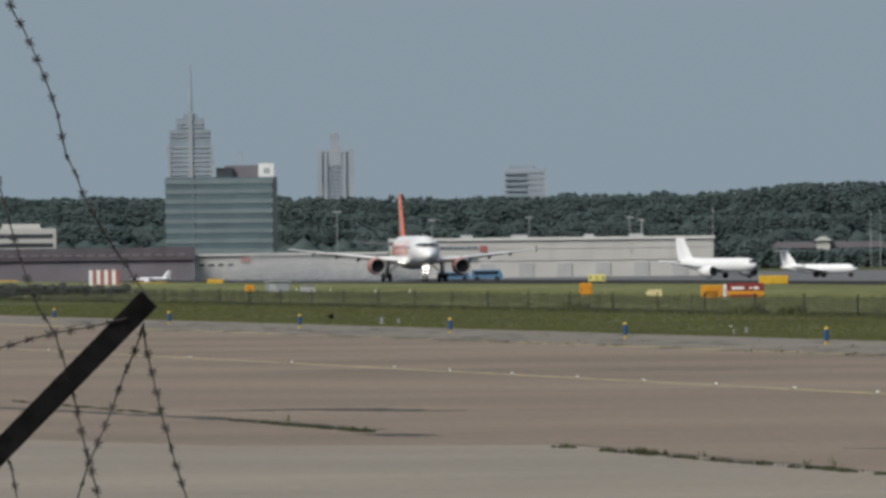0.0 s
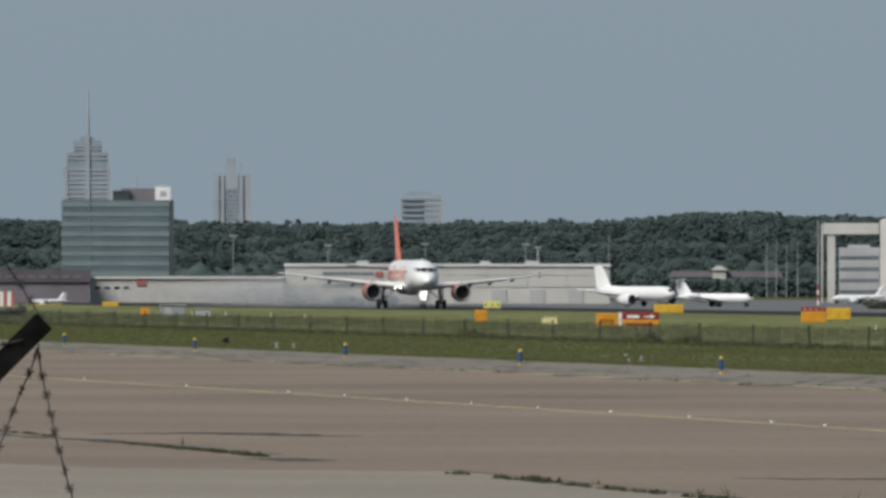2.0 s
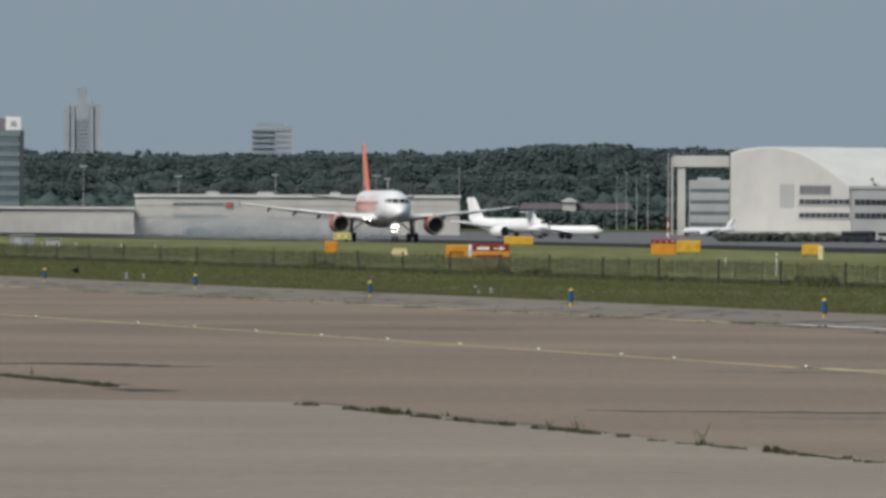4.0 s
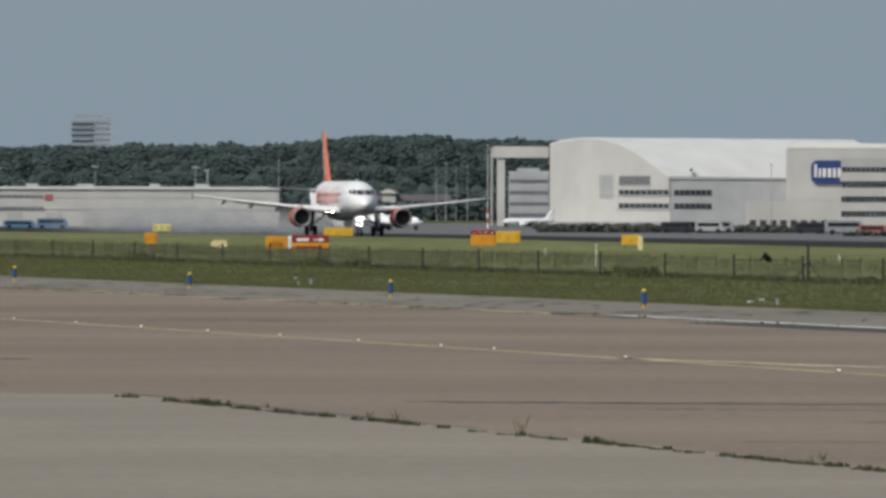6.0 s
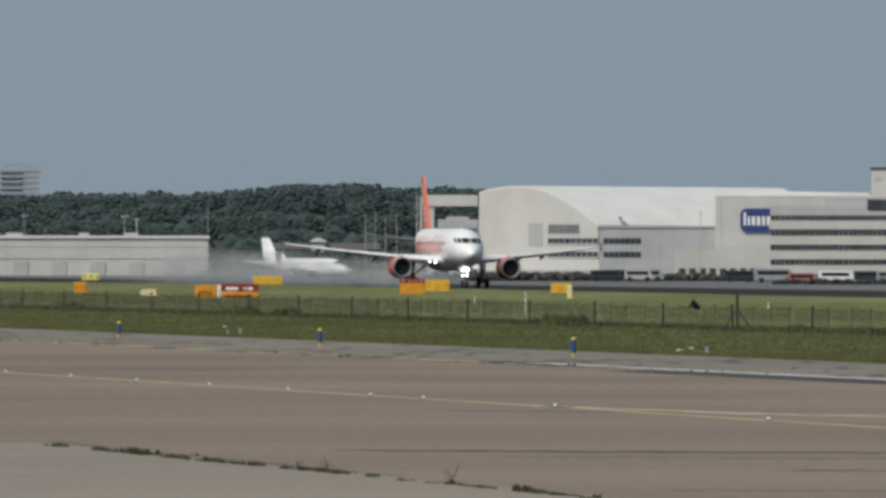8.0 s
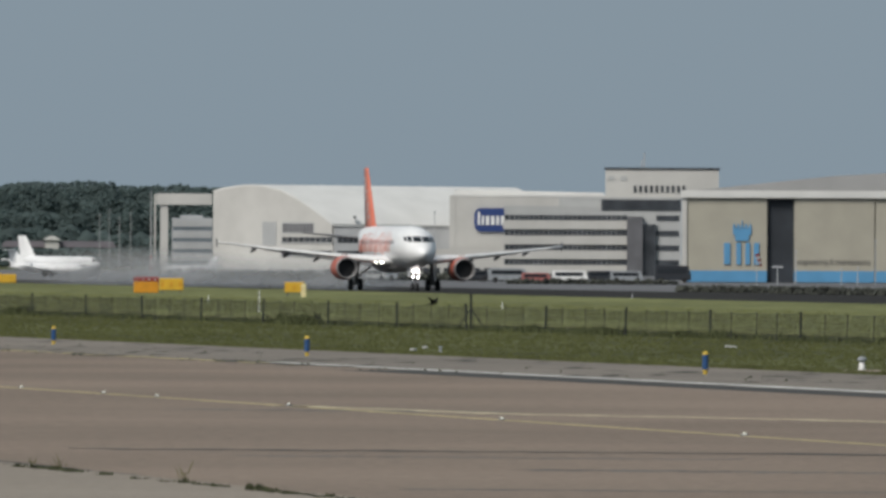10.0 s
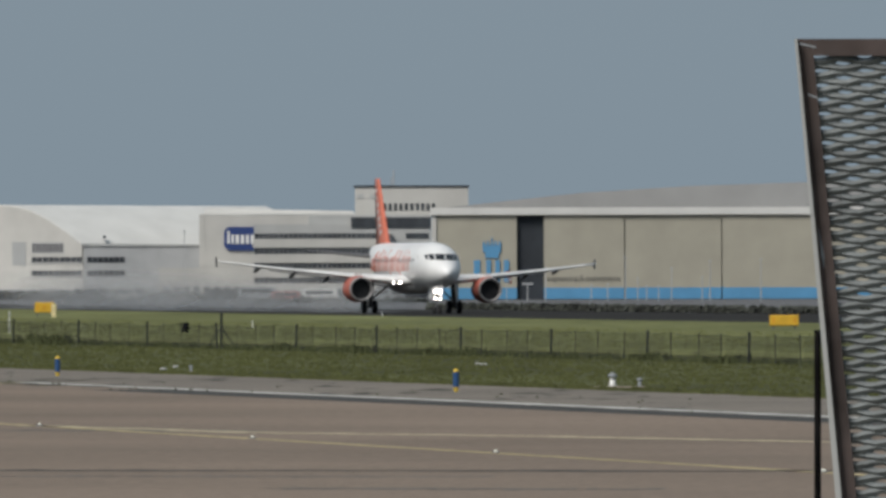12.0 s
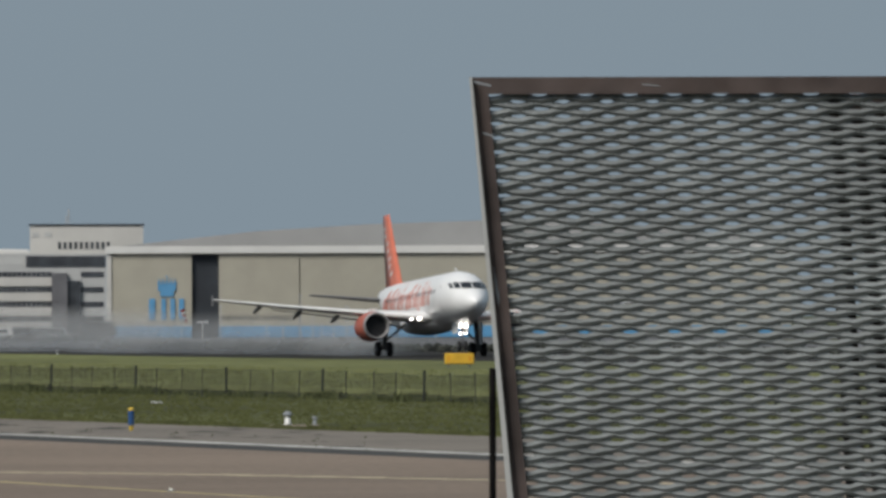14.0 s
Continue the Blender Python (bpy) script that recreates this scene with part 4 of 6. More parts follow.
def taxiway_marks():
    s_end = run(1095, 91.2)
    painted("edge_line", 90.6, 90.95, s_end, 1900, YELLOW_LINE, "worn yellow taxiway edge line")
    painted("edge_line", 91.25, 91.6, s_end, 1900, YELLOW_LINE, "worn yellow taxiway edge line")
    painted("edge_line", 91.6, 92.6, 150, run(1060, 92), WHITE_LINE, "worn white edge line")
    painted("centre_line", 66.78, 67.14, 100, 1900, YELLOW_LINE, "faded yellow taxiway centre line")
    crooked("branch_line", [ground_at(1070, 283), ground_at(1500, 297), ground_at(1973, 303.5), ground_at(2303, 311), ground_at(3300, 333)], 0.95, PALE_LINE, 0.006, "pale worn branch line curving off the centre line", "painted line")
    strip("dark_shoulder", 88.4, 91.3, 150, run(1250, 90), TAR, 0.003, "darker resurfaced strip along the white line", "asphalt patch", 0.003)
    crooked("seam", [ground_at(-900, 266), ground_at(-404, 296), ground_at(-134, 319)], 0.9, TAR, 0.006, "dark tarred joint with weeds", "joint")
    crooked("seam", [ground_at(200, 346), ground_at(773, 403), ground_at(1418, 469), ground_at(2300, 556)], 0.22, TAR, 0.004, "dark weedy joint between the slabs", "joint")
    crooked("seam", [ground_at(700, 361), ground_at(1500, 364), ground_at(2300, 366), ground_at(3100, 368)], 1.7, TAR, 0.006, "thin dark joint across the taxiway", "joint")
    crooked("seam", [ground_at(-410, 283), ground_at(-200, 281), ground_at(-20, 287)], 2.0, TAR, 0.006, "dark crack in the asphalt", "joint")
    crooked("seam", [ground_at(-110, 326), ground_at(-50, 331)], 0.9, TAR, 0.006, "short dark crack", "joint")
    crooked("tar_patch", [ground_at(1840, 479), ground_at(2050, 484), ground_at(2420, 489)], 2.2, TAR, 0.007, "dark tar patch on the concrete", "patch")
    for b0, b1, e, w in ((1000, 1900, 372, 1.6), (-300, 150, 212, 3.0), (300, 560, 216, 2.5), (1300, 2300, 430, 1.2), (900, 1500, 290, 2.4), (1500, 2200, 395, 2.0)):
        crooked("stain", [ground_at(b0, e), ground_at((b0 + b1) / 2, e + 2), ground_at(b1, e + 3)], w, STAIN, 0.002, "faint brown stain on the asphalt", "stain")
    bm = bmesh.new()
    corners = [ground_at(-330, 474), ground_at(900, 471), ground_at(980, 640), ground_at(-330, 640)]
    top = [bm.verts.new((x, y, 0.004)) for x, y in corners]
    low = [bm.verts.new((x, y, -0.01)) for x, y in corners]
    bm.faces.new(top[::-1])
    for i in range(4):
        j = (i + 1) % 4
        bm.faces.new((top[i], top[j], low[j], low[i]))
    tagged(new("stained_slab", mesh_from("stained_slab", bm, OLD_CONCRETE)), "brown-stained older concrete slab", "pavement", kind="structure")
    crooked("seam", [ground_at(-330, 473), ground_at(300, 471), ground_at(900, 470)], 0.35, CONCRETE, 0.008, "pale filled joint between two slabs", "joint")
    # scattered dark clods along the edge
    rng = random.Random(5)
    clod = []
    for i in range(110):
        b = rng.uniform(-700, 2300)
        q = rng.choice((91, 91.5, 95, 97, 99)) + rng.uniform(-1.0, 1.0)
        x, y = grid(run(b, q), q)
        clod.append((x, y, 0.0, rng.uniform(0.02, 0.07)))
    for i in range(20):
        b = rng.uniform(-700, 1400)
        x, y = grid(run(b, 91), 91 + rng.uniform(-0.4, 0.4))
        for _ in range(rng.randint(2, 7)):
            clod.append((x + rng.uniform(-1.2, 1.2), y + rng.uniform(-1, 1), 0.0, rng.uniform(0.03, 0.08)))
    clump_cloud(clod, np.random.default_rng(3), WEED, "moss_clumps", "dark moss and dirt clumps on the shoulder", "moss")


def dirt_patches():
    """Thin dark dirt and moss patches on the shoulder, in one mesh."""
    rng = random.Random(31)
    verts, faces = [], []
    spots = [(-650 + 2900 * rng.random() ** 1.8, rng.uniform(92.5, 103), rng.uniform(0.25, 1.0)) for _ in range(170)]
    spots += [(rng.uniform(-500, 1200), 91.0 + rng.uniform(-0.7, 0.9), rng.uniform(0.4, 1.6)) for _ in range(75)]
    for b, q, r in spots:
        x, y = grid(run(b, q), q)
        c = len(verts)
        n = 10
        ring_pts = [(x + r * rng.uniform(0.5, 1) * math.cos(2 * math.pi * k / n), y + 1.6 * r * rng.uniform(0.5, 1) * math.sin(2 * math.pi * k / n)) for k in range(n)]
        verts += [(px, py, 0.0) for px, py in ring_pts] + [(x, y, 0.012 + 0.03 * rng.random())]
        faces += [(c + k, c + (k + 1) % n, c + n) for k in range(n)]
    me = bpy.data.meshes.new("dirt_patches")
    me.from_pydata(verts, [], faces)
    me.materials.append(DIRT)
    tagged(new("dirt_patches", me), "dark dirt and moss patches on the taxiway shoulder", "dirt", kind="stuff")


DIRT = material("dark_dirt", (0.045, 0.041, 0.033), 0.95, var=0.25, scale=2)
dirt_patches()
OLD_CONCRETE = material("brown_stained_concrete", (0.228, 0.190, 0.155), 0.9, var=0.12, scale=1.5, stain=0.16, stain_scale=0.12, bump=0.3, bump_scale=30, spec=0.25, stretch=(0.35, 1, 1))
STAIN = material("brown_stain", (0.125, 0.112, 0.098), 0.9, var=0.15, scale=0.6)
taxiway_marks()


# ---- edge markers, inset lights ----
def edge_markers():
    ob = thing("edge_marker", Matrix(), "blue plastic taxiway edge marker with yellow base and cap", "marker", "edge markers along the taxiway")
    part("body", tube((0, 0, 0.16), (0, 0, 0.66), 0.105, 0.10, 14), MARK_BLUE, ob, "blue tube")
    part("base", tube((0, 0, 0), (0, 0, 0.16), 0.07, 0.09, 12), MARK_YELLOW, ob, "yellow base")
    part("cap", loft([ring_z(0.66, 0.10), ring_z(0.71, 0.10), ring_z(0.76, 0.06), ring_z(0.78, 0.01)]), MARK_YELLOW, ob, "yellow domed cap", True)
    first = True
    for b in (-689, -486, -255, 11.5, 321, 676.5, 1125, 1830):
        x, y = grid(run(b, 98.9), 98.9)
        if first:
            ob.matrix_basis = pose(x, y, 0)
            first = False
        else:
            copy_thing(ob, pose(x, y, 0, 0, 0, b))


def ring_z(z, r, n=14):
    return [(r * math.cos(2 * math.pi * i / n), r * math.sin(2 * math.pi * i / n), z) for i in range(n)]


def inset_lights():
    ob = thing("inset_light", Matrix(), "small pale inset light on the taxiway centre line", "inset light", "centre line lights")
    part("housing", loft([ring_z(0.0, 0.10), ring_z(0.02, 0.09), ring_z(0.035, 0.06)]), GEAR_METAL, ob)
    part("lens", box(-0.038, 0.038, -0.03, 0.03, 0.03, 0.065, 0.008), LENS, ob, "pale lens")
    spots = [run(b, 66.97) for b in (-700, -450, -270, -89, 10, 120, 235, 353, 481, 620, 766, 860, 1093, 1470, 1900, 2480)]
    for i, s in enumerate(spots):
        x, y = grid(s, 66.97)
        if i == 0:
            ob.matrix_basis = pose(x, y, 0.006)
        else:
            copy_thing(ob, pose(x, y, 0.006, 0, 0, 10))


LENS = glowing("lit_green_white_lens", (0.9, 0.92, 0.8), 0.2)
edge_markers()
inset_lights()


# ---- signs on the field ----
def dist(b, q):
    return math.hypot(run(b, q), q)


def field_sign(b0, b1, e0, e1, d, face, label, strokes=0, top=None, e_split=None, stroke=None, bevel=0.04):
    """A box sign on two legs with plain bars for its unreadable text."""
    bm_, z0, z1 = (b0 + b1) / 2, high(e1, d), high(e0, d)
    w = (b1 - b0) * d / TICK
    ob = thing("taxiway_sign", facing(bm_, d), label, "sign", "airfield signs")
    zs = z1 if e_split is None else high(e_split, d)
    part("panel", box(-w / 2, w / 2, -0.12, 0.12, max(z0, 0.08), zs, bevel), face, ob)
    if top:
        part("upper_panel", box(-w / 2, w / 2, -0.125, 0.125, zs + 0.01, z1, bevel), top, ob, "red upper panel")
    for sx in (-0.36, 0.36):
        part("leg", tube((sx * w, 0, 0), (sx * w, 0, max(z0, 0.08) + 0.02), 0.05, n=8), GEAR_METAL, ob)
    n = strokes
    for i in range(n):
        x = -w * 0.36 + w * 0.72 * i / max(1, n - 1)
        a, c = (zs, z1) if top else (max(z0, 0.08), z1)
        h = (c - a) * (0.12 if top else 0.2)
        m = (a + c) / 2
        part("text_bar", box(x - w * 0.03, x + w * 0.03, -0.14, -0.115, m - h, m + h), stroke or SIGN_RED, ob)
    return ob


def signs():
    d = dist(500, 177)
    ob = field_sign(455, 494, 69, 92, d, SIGN_ORANGE, "amber taxiway sign on legs in the grass")
    w = 39 * d / TICK
    lettering("STOP", w * 0.62, 0.9, DARK_METAL, ob, pose(-w * 0.31, -0.145, high(86, d)), "dark painted lettering")
    field_sign(495, 522, 68, 93, d + 3, SIGN_WHITE, "white equipment cabinet beside the amber signs", 2, stroke=GREY_BOX)
    ob = field_sign(501, 567, 66, 96, d - 1.5, SIGN_ORANGE, "amber sign with a red upper panel", 0, SIGN_RED, 80, SIGN_WHITE)
    k = d / TICK
    part("text_bar", box(-24 * k, -2 * k, -0.15, -0.12, high(77, d), high(72, d)), SIGN_WHITE, ob, "white bar of unreadable text")
    part("text_bar", box(-26 * k, 22 * k, -0.15, -0.12, high(90, d), high(86, d)), SIGN_RED, ob, "dark bar of unreadable text")
    part("arrow", prism([(6 * k, high(75.6, d)), (6 * k, high(73.4, d)), (17 * k, high(73.4, d)), (17 * k, high(70.5, d)), (26 * k, high(74.5, d)), (17 * k, high(78.5, d)), (17 * k, high(75.6, d))], -0.15, -0.12), SIGN_WHITE, ob, "white arrow")
    field_sign(241, 263, 63, 84, dist(250, 177), SIGN_ORANGE, "small amber sign in the grass", 2)
    field_sign(256, 287, 48, 60, dist(270, 219), SIGN_LEMON, "pale lemon sign beside the runway", 3, stroke=DARK_METAL)
    field_sign(558, 610, 53, 68, dist(584, 219), SIGN_YELLOW, "long yellow distance sign beside the runway")
    field_sign(818, 862, 57, 85, dist(840, 203), SIGN_ORANGE, "amber sign with a red top beside the runway", 4, SIGN_RED, 65, SIGN_WHITE)
    field_sign(863, 906, 59, 80, dist(884, 203), SIGN_YELLOW, "yellow sign beside the runway", 3, stroke=SIGN_ORANGE)
    field_sign(1085, 1119, 65, 83, dist(1100, 203), SIGN_YELLOW, "yellow sign beside the runway", 3, stroke=SIGN_ORANGE)
    field_sign(1114, 1123, 68, 92, dist(1120, 201), CREAM, "cream equipment post beside a sign")
    field_sign(2385, 2437, 90, 109, dist(2410, 203), SIGN_YELLOW, "yellow sign on the runway's edge", 2, stroke=SIGN_ORANGE)
    field_sign(-548, -490, 53, 68, dist(-520, 219), SIGN_YELLOW, "long yellow sign beside the runway")
    field_sign(-418, -390, 49, 60, dist(-400, 219), SIGN_YELLOW, "small yellow sign beside the runway")
    field_sign(-351, -335, 60, 81, dist(-340, 177), SIGN_ORANGE, "small amber sign in the grass")
    field_sign(-800, -752, 48, 66, dist(-775, 219), SIGN_YELLOW, "yellow sign near the brown building")
    # cream cable box with a sloping lid
    d = dist(373, 177)
    ob = thing("cable_box", facing(373, d), "cream metal box with a sloping lid in the grass", "cabinet")
    w = 31 * d / TICK
    z0, z1 = high(88, d), high(76, d)
    part("body", prism([(-w / 2, 0.0), (w / 2, 0.0), (w / 2 - 0.15, z1), (-w / 2 + 0.25, z1), (-w / 2, z1 - 0.25)], -0.5, 0.5), CREAM, ob)
    part("lid", prism([(-w / 2 + 0.2, z1), (w / 2 - 0.1, z1), (w / 2 - 0.05, z1 + 0.05), (-w / 2 + 0.25, z1 + 0.05)], -0.55, 0.55), CREAM, ob)
    # grey shed and chequered hut
    for b, wide, e0, label in ((-294, 44, 55, "grey box-shaped equipment shed in the grass"), (-240, 26, 61, "small white equipment cabinet in the grass")):
        d = dist(b, 178)
        ob = thing("equipment_shed", facing(b, d), label, "shed")
        w, z1 = wide * d / TICK, high(e0, d)
        part("body", box(-w / 2, w / 2, 0, 2, 0, z1, 0.03), GREY_BOX if wide > 40 else PALE_CLAD, ob)
        part("roof", box(-w / 2 - 0.1, w / 2 + 0.1, -0.15, 2.15, z1, z1 + 0.07), PALE_CLAD, ob, "pale flat roof")
        part("door", box(-w * 0.32, -w * 0.05, -0.05, 0.0, 0.3, z1 - 0.2), GREY_CLAD, ob, "grey door")
    d = 1900
    ob = thing("chequered_hut", facing(-600, d), "red and white striped equipment hut", "hut")
    w = 54 * d / TICK
    z1 = high(31, d)
    for i in range(8):
        part("stripe", box(-w / 2 + i * w / 8, -w / 2 + (i + 1) * w / 8 - 0.01, 0, 2.5, 0, z1), MUTED_RED if i % 2 else SIGN_WHITE, ob)
    # posts, mushroom lights
    ob = thing("white_post", facing(1040, dist(1040, 151)), "slim white marker post in the grass", "post", "white posts")
    part("shaft", tube((0, 0, 0), (0, 0, 1.62), 0.036, n=10), SIGN_WHITE, ob)
    part("collar", tube((0, 0, 1.3), (0, 0, 1.4), 0.042, n=10), GREY_BOX, ob)
    for b, q in ((950, 178), (1470, 178), (-260, 178), (-120, 178), (-60, 178), (-200, 178), (1700, 222)):
        copy_thing(ob, facing(b, dist(b, q)) @ Matrix.Diagonal((1, 1, 0.45, 1)))
    for b, q, s in ((2107, 106.5, 0.78), (2155, 108, 0.5), (1361, 107.5, 0.4), (513, 108, 0.3), (535, 110, 0.4), (-110, 108, 0.55), (-80, 110, 0.4)):
        dd = dist(b, q)
        ob = thing("mushroom_light", facing(b, dd) @ Matrix.Diagonal((s, s, s, 1)), ("weathered grey" if s < 0.6 else "white") + " mushroom-shaped airfield light on a concrete pad", "light", "mushroom lights")
        part("pad", box(-0.85 if s > 0.6 else -0.4, 0.85 if s > 0.6 else 0.4, -0.5, 0.5, 0, 0.1, 0.03), CONCRETE, ob, "pale concrete pad")
        part("stem", loft([ring_z(0.1, 0.2), ring_z(0.2, 0.13), ring_z(0.5, 0.11)]), GREY_BOX if s < 0.6 else SIGN_WHITE, ob, "", True)
        part("cap", loft([ring_z(0.5, 0.2), ring_z(0.56, 0.22), ring_z(0.66, 0.15), ring_z(0.70, 0.04)]), GREY_BOX, ob, "grey cap", True)
    for b, e, w in ((1313, 184, 0.35), (1334, 180, 0.25), (508, 143, 0.2), (1870, 176, 0.25), (1880, 177, 0.18)):
        x, y = ground_at(b, e)
        bm = box(-w / 3, w / 3, -0.12, 0.12, 0, 0.10, 0.03)
        ob = tagged(new("pale_stone", mesh_from("pale_stone", bm, PALE_CLAD)), "pale stone lying in the grass", "stone", "pale stones")
        ob.matrix_basis = pose(x, y, -0.03, 4, 0, b)


signs()


# ---- boundary fence in the grass ----
def field_fence():
    q = 140.0
    s0, s1, step = 430.0, 1560.0, 5.2
    fence = thing("wire_fence", Matrix(), "low dark wire mesh fence running through the grass", "fence")
    thin = mesh_from("post", tube((0, 0, -0.05), (0, 0, 1.28), 0.035, n=6), FENCE_DARK)
    thick = mesh_from("post", box(-0.055, 0.055, -0.055, 0.055, -0.05, 1.36, 0.01), FENCE_DARK)
    rng = random.Random(11)
    n = int((s1 - s0) / step)
    posts = []
    for i in range(n + 1):
        s = s0 + step * i + rng.uniform(-0.4, 0.4)
        px, py = grid(s, q)
        posts.append((px, py, 1.22 + rng.uniform(-0.05, 0.05)))
        piece("post", thick if i % 4 == 0 else thin, fence, pose(px, py, 0, rng.uniform(-2.5, 2.5), rng.uniform(-2.5, 2.5), 10))
    wires = bmesh.new()
    for (ax, ay, ah), (bx, by, bh) in zip(posts, posts[1:]):
        for f in (0.04, 0.35, 0.68, 1.0):
            sag = 0.10 * rng.random() if f == 1.0 else 0.03
            mx, my = (ax + bx) / 2, (ay + by) / 2
            r = 0.013 if f == 1.0 else 0.006
            tube((ax, ay, ah * f), (mx, my, (ah + bh) / 2 * f - sag), r, n=3, bm=wires)
            tube((mx, my, (ah + bh) / 2 * f - sag), (bx, by, bh * f), r, n=3, bm=wires)
    tagged(part("strand", wires, FENCE_DARK, fence, "dark strained wires"), kind="stuff")
    verts, faces = [], []
    for (ax, ay, ah), (bx, by, bh) in zip(posts, posts[1:]):
        m = 34
        for k in range(m):
            for sgn in (1, -1):
                u0, u1 = k / m, (k + sgn * 6) / m
                if not 0 <= u1 <= 1:
                    continue
                p = (ax + (bx - ax) * u0, ay + (by - ay) * u0, 0.03)
                t = (ax + (bx - ax) * u1, ay + (by - ay) * u1, ah * 0.97)
                c = len(verts)
                w = 0.0032
                verts += [(p[0] - w, p[1], p[2]), (p[0] + w, p[1], p[2]), (p[0], p[1] + w, p[2]), (t[0] - w, t[1], t[2]), (t[0] + w, t[1], t[2]), (t[0], t[1] + w, t[2])]
                faces += [(c, c + 1, c + 4, c + 3), (c + 1, c + 2, c + 5, c + 4), (c + 2, c, c + 3, c + 5)]
    me = bpy.data.meshes.new("mesh")
    me.from_pydata(verts, [], faces)
    me.materials.append(FENCE_DARK)
    ob = new("wire_mesh", me)
    ob.parent = fence
    tagged(ob, "dark diamond wire mesh", kind="stuff")
    # braced straining post
    px, py = spot(1415, dist(1415, 141))
    st = thing("straining_post", pose(px, py, 0), "tall dark straining post with two braces", "post")
    part("post", tube((0, 0, -0.05), (0, 0, 1.85), 0.07, n=8), FENCE_DARK, st)
    for sx in (-1, 1):
        part("brace", tube((sx * 0.75, 0, 0), (0, 0, 1.1), 0.04, n=6), FENCE_DARK, st)


field_fence()


# ---- grass, weeds ----
def blades(name, spots, rng, mat, label, category, width=0.035, lift=0.0):
    """Upright tapering leaves in one mesh; each spot is x, y, height, spread, count."""
    verts, faces = [], []
    for x, y, h, spread, n in spots:
        for _ in range(n):
            a = rng.uniform(0, 2 * math.pi)
            r = spread * rng.random()
            bx, by = x + r * math.cos(a), y + r * math.sin(a)
            hh = h * rng.uniform(0.45, 1.1)
            lx, ly = rng.uniform(-0.5, 0.5) * hh, rng.uniform(-0.3, 0.3) * hh
            w = width * rng.uniform(0.6, 1.5)
            c = len(verts)
            verts += [(bx - w, by, -0.03), (bx + w, by, -0.03), (bx, by + w, -0.03),
                      (bx + lx * 0.5 - w * 0.8, by + ly * 0.5, hh * 0.6), (bx + lx * 0.5 + w * 0.8, by + ly * 0.5, hh * 0.6), (bx + lx, by + ly, hh)]
            faces += [(c, c + 1, c + 4, c + 3), (c + 3, c + 4, c + 5), (c + 1, c + 2, c + 5, c + 4), (c + 2, c, c + 3, c + 5)]
    me = bpy.data.meshes.new(name)
    me.from_pydata(verts, [], faces)
    me.materials.append(mat)
    ob = tagged(new(name, me), label, category, kind="stuff")
    ob.location.z = lift
    return ob


